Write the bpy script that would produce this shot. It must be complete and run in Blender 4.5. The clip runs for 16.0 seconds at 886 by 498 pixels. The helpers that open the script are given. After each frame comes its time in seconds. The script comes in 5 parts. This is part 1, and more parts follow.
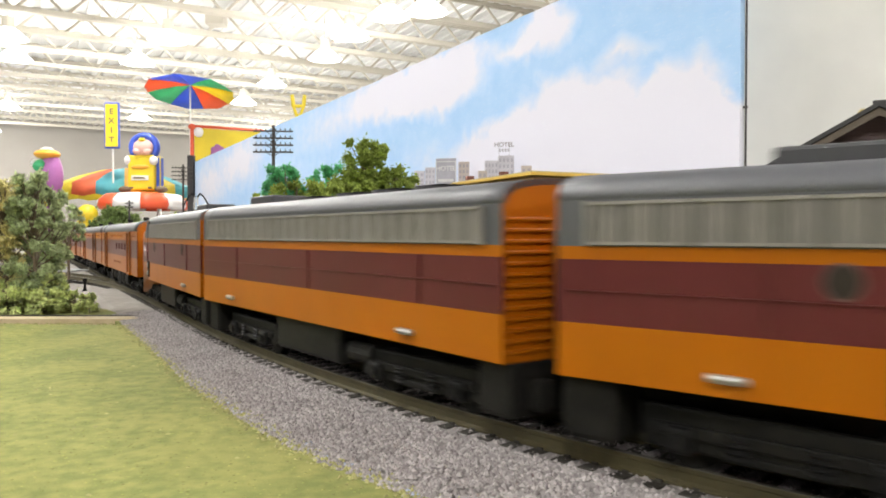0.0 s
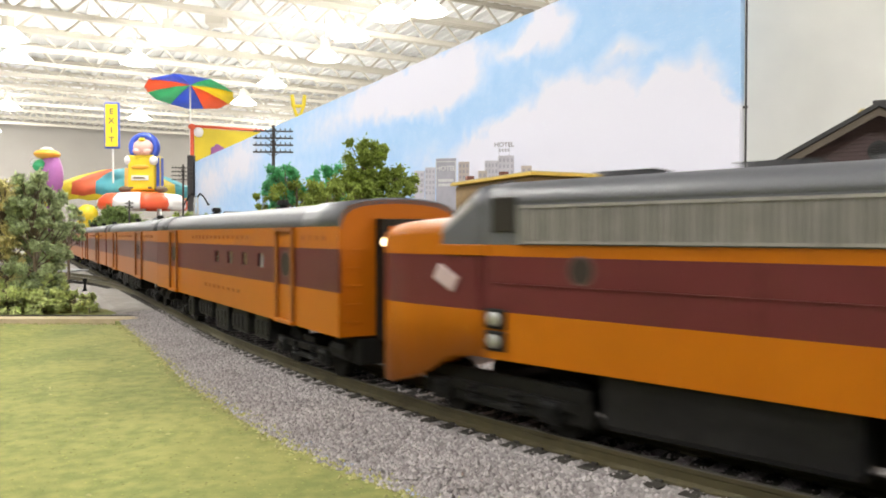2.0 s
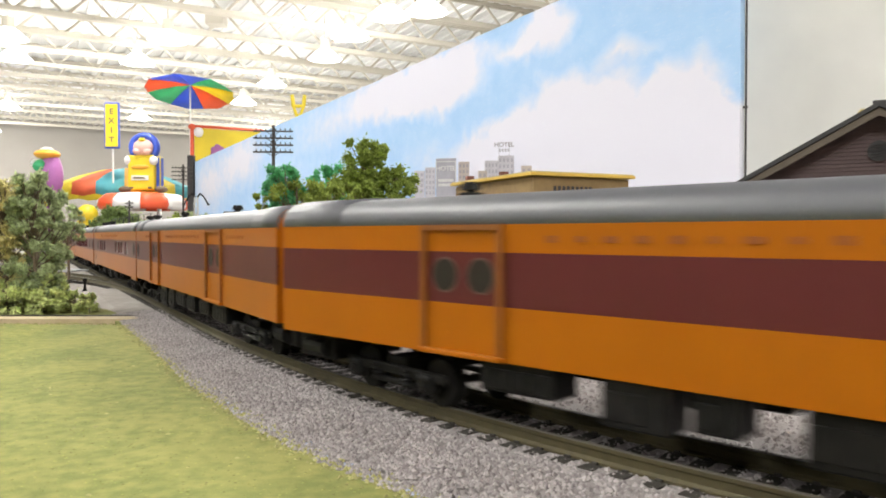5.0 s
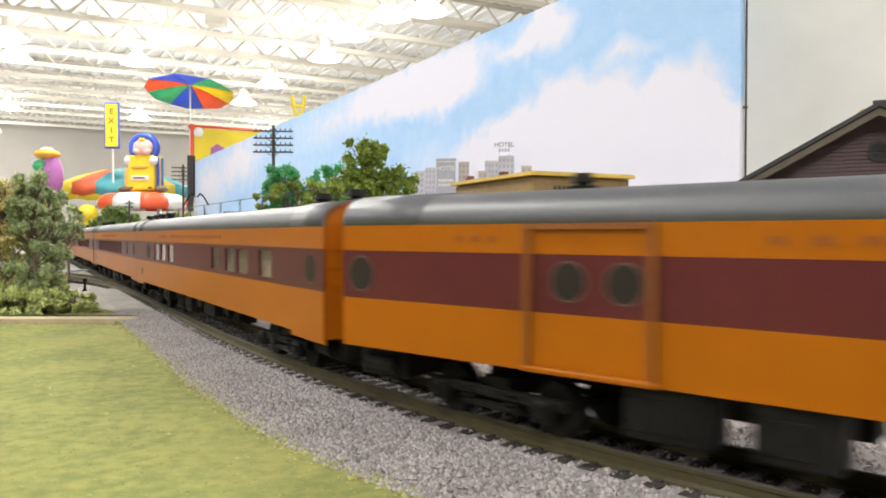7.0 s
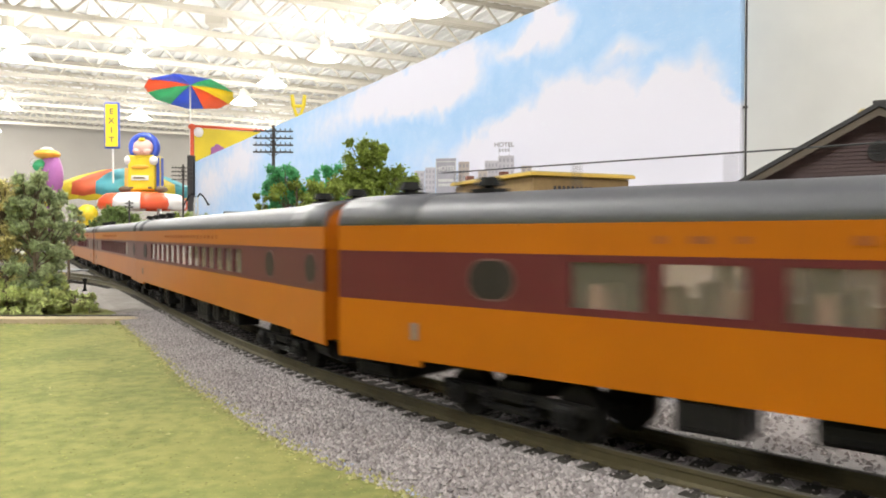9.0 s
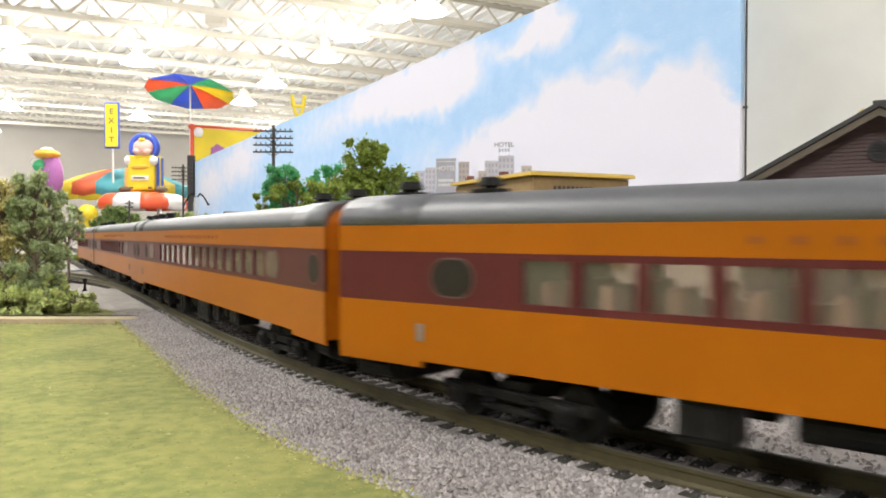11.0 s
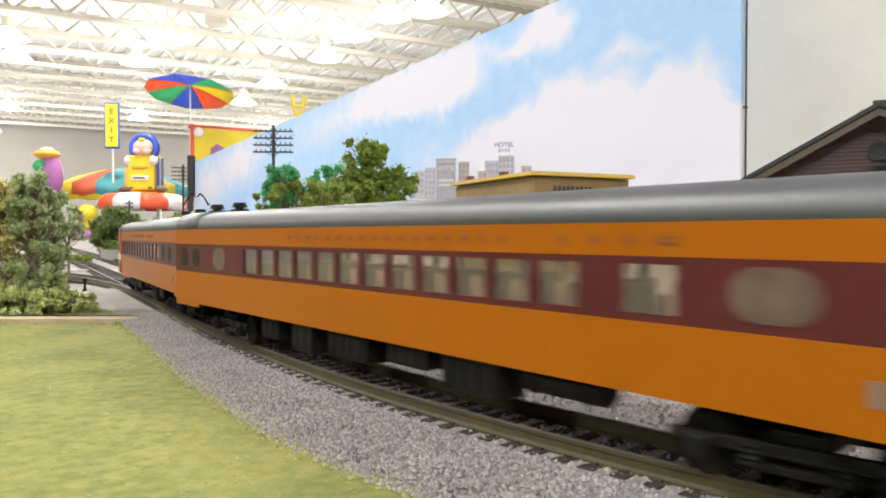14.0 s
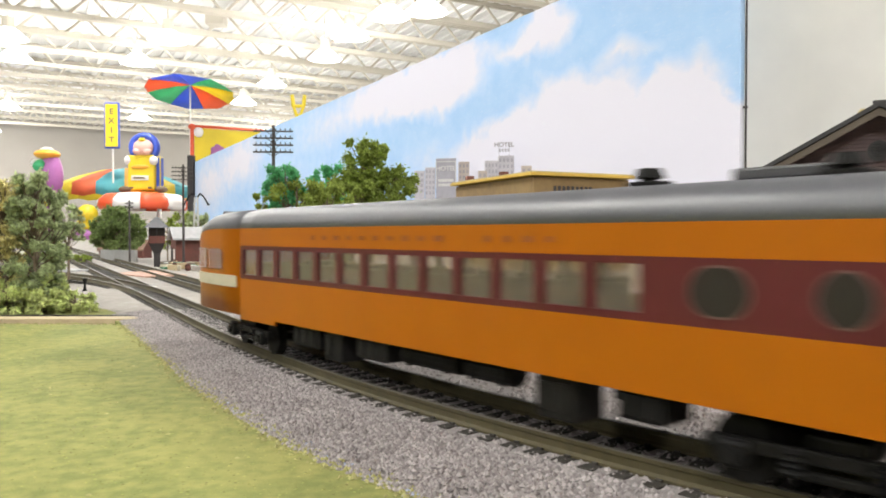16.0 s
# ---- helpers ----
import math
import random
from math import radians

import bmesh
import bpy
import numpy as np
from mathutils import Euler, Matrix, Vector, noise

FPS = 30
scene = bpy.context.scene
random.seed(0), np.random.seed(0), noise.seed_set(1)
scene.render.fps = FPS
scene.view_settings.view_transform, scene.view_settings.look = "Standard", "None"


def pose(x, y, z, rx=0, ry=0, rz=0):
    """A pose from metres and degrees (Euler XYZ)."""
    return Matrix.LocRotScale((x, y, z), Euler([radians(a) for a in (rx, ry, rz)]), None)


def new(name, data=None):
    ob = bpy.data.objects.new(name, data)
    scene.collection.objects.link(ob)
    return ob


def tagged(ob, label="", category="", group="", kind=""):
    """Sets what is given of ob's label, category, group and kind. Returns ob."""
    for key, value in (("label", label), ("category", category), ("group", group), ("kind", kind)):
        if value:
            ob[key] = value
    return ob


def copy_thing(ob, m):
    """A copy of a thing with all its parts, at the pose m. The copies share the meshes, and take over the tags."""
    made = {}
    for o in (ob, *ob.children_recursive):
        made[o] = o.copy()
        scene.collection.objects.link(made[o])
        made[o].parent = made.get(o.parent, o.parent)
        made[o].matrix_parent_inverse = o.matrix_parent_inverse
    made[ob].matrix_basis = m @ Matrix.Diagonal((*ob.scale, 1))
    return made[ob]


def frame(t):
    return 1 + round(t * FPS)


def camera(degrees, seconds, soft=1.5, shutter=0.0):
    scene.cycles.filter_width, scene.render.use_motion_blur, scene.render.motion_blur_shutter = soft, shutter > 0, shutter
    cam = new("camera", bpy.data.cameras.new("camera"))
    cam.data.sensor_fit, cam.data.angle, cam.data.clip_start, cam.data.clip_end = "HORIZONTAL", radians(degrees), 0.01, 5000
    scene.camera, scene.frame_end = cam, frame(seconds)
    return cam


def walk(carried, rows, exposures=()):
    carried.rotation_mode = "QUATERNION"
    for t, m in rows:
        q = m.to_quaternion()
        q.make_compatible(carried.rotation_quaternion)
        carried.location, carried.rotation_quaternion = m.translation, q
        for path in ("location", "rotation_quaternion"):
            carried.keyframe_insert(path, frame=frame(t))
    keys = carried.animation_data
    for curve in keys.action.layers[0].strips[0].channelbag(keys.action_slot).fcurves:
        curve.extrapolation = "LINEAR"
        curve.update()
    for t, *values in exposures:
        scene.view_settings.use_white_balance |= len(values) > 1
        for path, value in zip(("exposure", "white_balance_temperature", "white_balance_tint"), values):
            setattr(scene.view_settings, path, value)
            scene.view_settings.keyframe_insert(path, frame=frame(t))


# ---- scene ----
cam = camera(61.2, 16.0, soft=1.8, shutter=0.6)
EYE = 0.0437                      # eye above the layout's ground
walk(cam, [(0.0, pose(0, 0, EYE, 88.92, 0, 0)), (16.0, pose(0, 0, EYE, 88.92, 0, 0))],
     [(0.0, 0.0), (16.0, 0.0)])

# ------------------------------------------------------------------ light
RAIL = 0.005                      # rail head above the ground
HALL = radians(29.0)              # how the hall is turned against the camera
E1 = Vector((math.cos(HALL), math.sin(HALL), 0))
E2 = Vector((-math.sin(HALL), math.cos(HALL), 0))
CEIL, FLOOR = 5.1, -1.05

world = bpy.data.worlds.new("hall_air")
world.use_nodes = True
world.node_tree.nodes["Background"].inputs[0].default_value = (0.95, 0.98, 1.0, 1)
world.node_tree.nodes["Background"].inputs[1].default_value = 0.05
scene.world = world


def hall(a, b, z):
    """A place in the hall's own axes: a along the joists, b across them."""
    return E1 * a + E2 * b + Vector((0, 0, z))


LAMPS = [(-7.15, 17.6), (-1.9, 15.3), (-4.6, 20.2), (-9.8, 17.2), (-13.8, 23.8), (-6.5, 29.5), (-17.5, 29.0), (-4.0, 9.0), (5.0, 8.5), (-10.5, 6.0), (-3.5, 1.5),
         (4.5, 1.0), (-8.5, -3.5), (-0.5, -5.0), (7.0, -4.5), (9.5, 13.0), (0.0, 26.0), (-10.5, 26.0), (-8.0, 33.0)]
for x, y in LAMPS:
    d = bpy.data.lights.new("high_bay_lamp", "POINT")
    d.energy, d.shadow_soft_size, d.color = 640, 0.3, (1.0, 0.985, 0.95)
    new("high_bay_lamp", d).location = (x, y, 4.0)


# ------------------------------------------------------------------ materials
def mat(name, col, rough=0.6, metal=0.0, col2=None, scale=200.0, bump=0.0, bump_scale=None, mix=0.5, spec=0.5, glow=0.0,
        trans=0.0, island=0.0, leafy=0.0):
    """A surface with two scales of colour change, and a fine relief."""
    m = bpy.data.materials.new(name)
    m.use_nodes = True
    n, l = m.node_tree.nodes, m.node_tree.links
    b = n["Principled BSDF"]
    b.inputs["Roughness"].default_value, b.inputs["Metallic"].default_value = rough, metal
    b.inputs["Specular IOR Level"].default_value = spec
    b.inputs["Transmission Weight"].default_value = trans
    col2 = col2 or tuple(c * 0.82 for c in col)
    tc = n.new("ShaderNodeTexCoord")
    big, fine = n.new("ShaderNodeTexNoise"), n.new("ShaderNodeTexNoise")
    big.inputs["Scale"].default_value, fine.inputs["Scale"].default_value = scale * 0.12, scale
    big.inputs["Detail"].default_value, fine.inputs["Detail"].default_value = 3, 4
    for x in (big, fine):
        l.new(tc.outputs["Object"], x.inputs["Vector"])
    add = n.new("ShaderNodeMath")
    add.operation = "ADD"
    l.new(big.outputs["Fac"], add.inputs[0]), l.new(fine.outputs["Fac"], add.inputs[1])
    ramp = n.new("ShaderNodeMapRange")
    ramp.inputs["From Min"].default_value, ramp.inputs["From Max"].default_value = 0.7, 1.3
    ramp.inputs["To Min"].default_value, ramp.inputs["To Max"].default_value = 0.5 - mix, 0.5 + mix
    l.new(add.outputs[0], ramp.inputs["Value"])
    mx = n.new("ShaderNodeMix")
    mx.data_type = "RGBA"
    mx.inputs["A"].default_value, mx.inputs["B"].default_value = (*col, 1), (*col2, 1)
    l.new(ramp.outputs[0], mx.inputs["Factor"])
    out = mx.outputs["Result"]
    if island:
        g, hsv, r2 = n.new("ShaderNodeNewGeometry"), n.new("ShaderNodeHueSaturation"), n.new("ShaderNodeMapRange")
        r2.inputs["To Min"].default_value, r2.inputs["To Max"].default_value = 1 - island, 1 + island
        l.new(g.outputs["Random Per Island"], r2.inputs["Value"])
        l.new(r2.outputs[0], hsv.inputs["Value"]), l.new(out, hsv.inputs["Color"])
        out = hsv.outputs["Color"]
    l.new(out, b.inputs["Base Color"])
    if leafy:
        tl, ms = n.new("ShaderNodeBsdfTranslucent"), n.new("ShaderNodeMixShader")
        ms.inputs[0].default_value = leafy
        l.new(out, tl.inputs["Color"])
        l.new(b.outputs[0], ms.inputs[1]), l.new(tl.outputs[0], ms.inputs[2])
        l.new(ms.outputs[0], n["Material Output"].inputs["Surface"])
    if glow:
        b.inputs["Emission Color"].default_value, b.inputs["Emission Strength"].default_value = (*col, 1), glow
    if bump:
        bp, t = n.new("ShaderNodeBump"), n.new("ShaderNodeTexNoise")
        t.inputs["Scale"].default_value, t.inputs["Detail"].default_value = bump_scale or scale * 1.5, 3
        l.new(tc.outputs["Object"], t.inputs["Vector"])
        bp.inputs["Strength"].default_value, bp.inputs["Distance"].default_value = bump, 0.3 / (bump_scale or scale)
        l.new(t.outputs["Fac"], bp.inputs["Height"]), l.new(bp.outputs[0], b.inputs["Normal"])
    return m


ORANGE = mat("orange_paint", (0.385, 0.112, 0.001), 0.34, col2=(0.335, 0.095, 0.001), scale=90, mix=0.35, spec=0.25)
ORANGE_END = mat("orange_end_paint", (0.39, 0.106, 0.002), 0.4, col2=(0.32, 0.085, 0.002), scale=90, mix=0.35, spec=0.25)
MAROON = mat("maroon_paint", (0.098, 0.0165, 0.018), 0.36, col2=(0.078, 0.013, 0.0145), scale=90, mix=0.35, spec=0.3)
ROOF = mat("grey_roof_paint", (0.054, 0.055, 0.067), 0.5, col2=(0.042, 0.043, 0.054), scale=120, mix=0.4, spec=1.0)
ROOF_DARK = mat("dark_grey_paint", (0.05, 0.05, 0.055), 0.5, scale=150)
SILVER = mat("stainless_grille", (0.29, 0.27, 0.255), 0.45, 0.2, col2=(0.21, 0.195, 0.185), scale=300)
# dark colour standing in for the shade between the grille's louvres
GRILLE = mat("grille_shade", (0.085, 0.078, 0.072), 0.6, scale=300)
BLACK = mat("black_underframe", (0.007, 0.007, 0.007), 0.6, col2=(0.015, 0.014, 0.012), scale=260, bump=0.2, spec=0.1)
GLASS = mat("window_glass", (0.87, 0.78, 0.72), 0.05, trans=0.95, spec=0.25)
DARKGLASS = mat("porthole_glass", (0.026, 0.022, 0.018), 0.45, spec=0.2)
TAN = mat("tan_interior", (0.48, 0.34, 0.27), 0.7, scale=120)
SEAT = mat("tan_seats", (0.36, 0.22, 0.16), 0.8, scale=200)
LAMPGLOW = mat("headlight_lens", (1.0, 0.74, 0.42), 0.3, glow=9.0)
PLATE = mat("dull_grey_plate", (0.2, 0.19, 0.18), 0.6, scale=300)
WHITEDECAL = mat("white_decal", (0.5, 0.38, 0.38), 0.5)
STEEL = mat("bright_steel", (0.4, 0.39, 0.37), 0.35, 0.6)
RAILSIDE = mat("weathered_rail", (0.070, 0.056, 0.019), 0.75, 0.0, col2=(0.046, 0.037, 0.014), scale=300)
RAILTOP = mat("polished_rail_head", (0.11, 0.10, 0.08), 0.6, 0.1, spec=0.3)
TIE = mat("dark_plastic_tie", (0.016, 0.013, 0.01), 0.8, col2=(0.03, 0.025, 0.018), scale=500, bump=0.3)
BALLAST = mat("grey_ballast", (0.335, 0.305, 0.30), 0.9, col2=(0.25, 0.225, 0.222), scale=500, island=0.35)
BALLAST_BED = mat("grey_ballast_bed", (0.30, 0.275, 0.268), 0.95, col2=(0.2, 0.182, 0.178), scale=1500, bump=0.8)
GRASS = mat("green_ground_foam", (0.265, 0.262, 0.072), 0.95, col2=(0.155, 0.175, 0.042), mix=0.75, scale=260, bump=0.6, bump_scale=1600)
DIRT = mat("pale_yard_dirt", (0.35, 0.325, 0.295), 0.95, col2=(0.235, 0.215, 0.19), scale=160, bump=0.5, bump_scale=900)
HALLWHITE = mat("cream_hall_paint", (0.57, 0.53, 0.45), 0.7, col2=(0.50, 0.465, 0.39), scale=2)
DECK = mat("white_roof_deck", (0.78, 0.775, 0.76), 0.7, col2=(0.70, 0.695, 0.68), scale=1.5)
HALLGREY = mat("grey_hall_wall", (0.36, 0.335, 0.30), 0.8, col2=(0.32, 0.297, 0.265), scale=1)
FLOORMAT = mat("hall_floor_concrete", (0.45, 0.44, 0.42), 0.5, scale=3)


# ------------------------------------------------------------------ mesh helpers
def part(name, bm, material, parent=None, label=""):
    """Links a bmesh as one mesh object, under a thing or a part if one is given."""
    me = bpy.data.meshes.new(name)
    bm.to_mesh(me)
    bm.free()
    for m in material if isinstance(material, (list, tuple)) else (material,):
        me.materials.append(m)
    ob = new(name, me)
    ob.parent = parent
    return tagged(ob, label)


def piece(name, data, parent, m):
    """An object on shared mesh data."""
    ob = new(name, data)
    ob.parent, ob.matrix_basis = parent, m
    return ob


def thing(name, label, category, m=None, group="", kind=""):
    ob = new(name)
    ob.empty_display_size = 0.01
    ob.matrix_basis = m or Matrix()
    return tagged(ob, label, category, group, kind)


def box(bm, c, s, r=0.0, mi=0, m=None):
    """A box round c of size s, its edges rounded by r."""
    g = bmesh.ops.create_cube(bm, size=1, matrix=(m or Matrix()) @ Matrix.Translation(c) @ Matrix.Diagonal((*s, 1)))
    vs = g["verts"]
    fs = {f for v in vs for f in v.link_faces}
    for f in fs:
        f.material_index = mi
    if r:
        es = {e for v in vs for e in v.link_edges}
        bmesh.ops.bevel(bm, geom=list(es), offset=r, segments=2, affect="EDGES", profile=0.5)
    return bm


def tube(bm, a, b, r, r2=None, n=8, mi=0, cap=True):
    """A round bar from a to b."""
    a, b = Vector(a), Vector(b)
    d = b - a
    m = Matrix.Translation((a + b) / 2) @ d.to_track_quat("Z", "Y").to_matrix().to_4x4()
    g = bmesh.ops.create_cone(bm, cap_ends=cap, segments=n, radius1=r, radius2=r if r2 is None else r2, depth=d.length, matrix=m)
    for f in {f for v in g["verts"] for f in v.link_faces}:
        f.material_index = mi
    return bm


def ball(bm, c, s, u=12, v=8, mi=0, m=None):
    g = bmesh.ops.create_uvsphere(bm, u_segments=u, v_segments=v, radius=1,
                                  matrix=(m or Matrix()) @ Matrix.Translation(c) @ Matrix.Diagonal((*s, 1)))
    for f in {f for w in g["verts"] for f in w.link_faces}:
        f.material_index, f.smooth = mi, True
    return bm


def slab(bm, pts, z0, z1, mi=0):
    """An upright prism over the plan pts."""
    lo, hi = [bm.verts.new((x, y, z0)) for x, y in pts], [bm.verts.new((x, y, z1)) for x, y in pts]
    n = len(pts)
    fs = [bm.faces.new(hi), bm.faces.new(lo[::-1])]
    fs += [bm.faces.new((lo[i], lo[(i + 1) % n], hi[(i + 1) % n], hi[i])) for i in range(n)]
    for f in fs:
        f.material_index = mi
    bmesh.ops.recalc_face_normals(bm, faces=fs)
    return bm


def loft(bm, rings, close=True, caps=True, mi=0, smooth=False):
    """Skins a row of closed rings of equal count."""
    vs = [[bm.verts.new(p) for p in r] for r in rings]
    n, fs = len(vs[0]), []
    for a, b in zip(vs, vs[1:]):
        for i in range(n if close else n - 1):
            fs.append(bm.faces.new((a[i], a[(i + 1) % n], b[(i + 1) % n], b[i])))
    if caps:
        fs += [bm.faces.new(vs[0][::-1]), bm.faces.new(vs[-1])]
    for f in fs:
        f.material_index, f.smooth = mi, smooth
    bmesh.ops.recalc_face_normals(bm, faces=fs)
    return fs


def arrays(name, verts, faces, material, parent=None, label="", kind=""):
    me = bpy.data.meshes.new(name)
    me.from_pydata([tuple(v) for v in verts], [], [tuple(f) for f in faces])
    me.materials.append(material)
    ob = new(name, me)
    ob.parent = parent
    return tagged(ob, label, kind=kind)


# ------------------------------------------------------------------ the track's line
TX, TY, TH = -0.1005, 0.337, 0.5124       # where the straight ends, and its heading
L1, K1, R2, OUT = 0.134, 0.666, 0.699, radians(78)
L2 = L1 + (OUT - TH - L1 * K1) * R2


def arc(p, h, k, s):
    if abs(k) < 1e-6:
        return (p[0] + s * math.sin(h), p[1] - s * math.cos(h)), h
    a = s * k
    return (p[0] + (math.cos(h) - math.cos(h + a)) / k, p[1] - (math.sin(h + a) - math.sin(h)) / k), h + a


def line(s, off=0.0):
    """Plan place and heading of the main track at s metres past the end of the straight; off: to the camera's side."""
    if s <= 0:
        p, h = arc((TX, TY), TH, 0, s)
    elif s <= L1:
        p, h = arc((TX, TY), TH, K1, s)
    else:
        p, h = arc((TX, TY), TH, K1, L1)
        if s <= L2:
            p, h = arc(p, h, 1 / R2, s - L1)
        else:
            p, h = arc(p, h, 1 / R2, L2 - L1)
            p, h = arc(p, h, 0, s - L2)
    return Vector((p[0] - off * math.cos(h), p[1] - off * math.sin(h), 0)), h


# ------------------------------------------------------------------ hall
def rect(a0, a1, b0, b1):
    return [tuple(hall(a, b, 0))[:2] for a, b in ((a0, b0), (a1, b0), (a1, b1), (a0, b1))]


HA0, HA1, HB0, HB1 = -32.0, 26.0, -12.0, 37.5
part("hall_floor", slab(bmesh.new(), rect(HA0, HA1, HB0, HB1), FLOOR - 0.1, FLOOR), FLOORMAT)
tagged(bpy.data.objects["hall_floor"], "grey concrete floor of the exhibition hall", "floor", kind="structure")
for nm, r in (("wall_north", (HA0, HA1, HB1, HB1 + 0.3)), ("wall_south", (HA0, HA1, HB0 - 0.3, HB0)),
              ("wall_west", (HA0 - 0.3, HA0, HB0, HB1)), ("wall_east", (HA1, HA1 + 0.3, HB0, HB1))):
    tagged(part(nm, slab(bmesh.new(), rect(*r), FLOOR, CEIL + 0.3), HALLGREY), "plain grey painted hall wall", "wall", kind="structure")


def ceiling():
    """White corrugated deck with ribs, all one mesh."""
    bm = bmesh.new()
    slab(bm, rect(HA0, HA1, HB0, HB1), CEIL, CEIL + 0.1)
    a = HA0 + 0.2
    while a < HA1 - 0.3:
        slab(bm, rect(a, a + 0.13, 2.0, HB1 - 0.01), CEIL - 0.05, CEIL + 0.01)
        a += 0.30
    return tagged(part("ceiling", bm, DECK), "white corrugated steel roof deck", "ceiling", kind="structure")


ceiling()


def joist(b, deep):
    """An open web joist: two chords and slanting bars."""
    bm = bmesh.new()
    lo = CEIL - deep
    for z in (CEIL - 0.07, lo):
        for u in (-0.055, 0.055):
            box(bm, (0, u, z), (HA1 - HA0, 0.06, 0.10 if z == lo else 0.08))
    box(bm, (0, 0, lo + 0.045), (HA1 - HA0, 0.16, 0.012))
    a, up = HA0, True
    step = deep * 0.85
    while a + step < HA1:
        m = (HA0 + HA1) / 2
        tube(bm, (a - m, 0, lo if up else CEIL - 0.07), (a + step - m, 0, CEIL - 0.07 if up else lo), 0.03, n=5)
        a, up = a + step, not up
    ob = part("roof_joist", bm, HALLWHITE)
    ob.matrix_basis = Matrix.Translation(hall((HA0 + HA1) / 2, b, 0)) @ Matrix.Rotation(HALL, 4, "Z")
    return tagged(ob, "white open-web steel roof joist under the deck", "joist", "roof joists", "structure")


b = 3.3
while b < HB1 - 1:
    joist(b, 0.55)
    b += 1.75


def girder(a):
    bm = bmesh.new()
    top, lo, n = CEIL - 0.5, CEIL - 1.15, 30
    for z in (top, lo):
        box(bm, (0, 0, z), (0.18, HB1 - HB0, 0.12))
    w = (HB1 - HB0) / n
    for i in range(n):
        y = -(HB1 - HB0) / 2 + i * w
        tube(bm, (0, y, lo if i % 2 else top), (0, y + w, top if i % 2 else lo), 0.045, n=6)
    ob = part("roof_girder", bm, HALLWHITE)
    ob.matrix_basis = Matrix.Translation(hall(a, (HB0 + HB1) / 2, 0)) @ Matrix.Rotation(HALL, 4, "Z")
    return tagged(ob, "white steel truss girder carrying the joists", "girder", "roof girders", "structure")


for a in (-27, 18):
    girder(a)


def high_bay():
    t = thing("high_bay_light", "white industrial light hanging from the roof joists, lit", "ceiling light", group="high bay lights")
    bm = bmesh.new()
    tube(bm, (0, 0, 4.28), (0, 0, 4.5), 0.12, 0.1, 14)
    part("ballast_box", bm, HALLWHITE, t)
    bm = bmesh.new()
    tube(bm, (0, 0, 4.5), (0, 0, CEIL - 0.05), 0.015, n=6)
    part("stem", bm, HALLWHITE, t)
    bm = bmesh.new()
    tube(bm, (0, 0, 4.06), (0, 0, 4.26), 0.38, 0.15, 18, cap=False)
    part("shade", bm, BAYGLOW, t)
    return t


BAYGLOW = mat("glowing_lamp_shade", (1.0, 0.99, 0.95), 0.4, glow=9.0)
for i, (x, y) in enumerate(LAMPS):
    p = Vector((x, y, 0))
    if i == 0:
        bay = high_bay()
        bay.location = p
    else:
        copy_thing(bay, Matrix.Translation(p))
for x, y in ((-1.0, 13.9), (-0.3, 13.6), (-2.7, 17.2), (-5.7, 15.6), (-6.1, 23.0), (-8.9, 15.4)):
    copy_thing(bay, Matrix.Translation((x, y, 0)))

# ------------------------------------------------------------------ layout ground
GROUND = [(-4.6, 0.372), (-0.20, 0.378), (0.1, 0.33), (0.3, 0.3), (3.2, 0.3), (3.2, 7.0), (-4.6, 7.0)]
tagged(part("ground", slab(bmesh.new(), [(-4.6, -0.9), (3.2, -0.9), (3.2, 7.4), (-4.6, 7.4)], -0.06, -0.003), DIRT),
       "pale gritty layout ground between the tracks", "ground", kind="structure")


def meadow(name, pts, z, label):
    ob = part(name, slab(bmesh.new(), pts, -0.0028, z), GRASS)
    return tagged(ob, label, "grass", kind="structure")


def verge_off(s):
    """How far the ballast reaches from the track's middle to the lawn; it widens round the curve."""
    return 0.033 + 0.0090 * min(1.0, max(0.0, (s - 0.04) / 0.16)) ** 0.8 + 0.0006 * math.sin(s * 61) * math.sin(s * 23)


edge = [line(s, verge_off(s)) for s in np.linspace(-0.045, L2 + 0.6, 90)]
meadow("lawn", [(-1.6, 0.372), (-0.6, 0.372)] + [(p.x, p.y) for p, h in edge] + [(0.9, -0.88), (-1.6, -0.88)], 0.0004,
       "bright green model grass mat beside the ballast")
bank = [line(s, 0.05 + 0.02 * math.sin(s * 17)) for s in np.linspace(-0.34, -0.05, 8)]
meadow("verge", [(-1.6, 0.384), (-1.6, 0.70), (-0.42, 0.62)] + [(p.x, p.y) for p, h in bank] + [(-0.17, 0.384)], 0.0002,
       "olive model grass beyond the board joint")


def ribbon(name, s0, s1, prof, material, step=0.008, parent=None, label="", off0=0.0, path=line):
    """A strip of the cross-section prof (offset to the camera's side, height) along the track."""
    bm = bmesh.new()
    rings = []
    for s in np.linspace(s0, s1, max(2, int((s1 - s0) / step))):
        r = []
        for o, z in prof(s) if callable(prof) else prof:
            p, h = path(s, o + off0)
            r.append((p.x, p.y, z))
        rings.append(r)
    loft(bm, rings)
    return part(name, bm, material, parent, label)


def spur(s, off=0.0):
    """The branch that leaves the main track at the points, s metres back from the toe."""
    d = max(0.0, -0.19 - s)
    p, h = line(s, off + 0.44 * d * d if d < 0.28 else off + 0.44 * 0.28 ** 2 + 0.2464 * (d - 0.28))
    return p, h


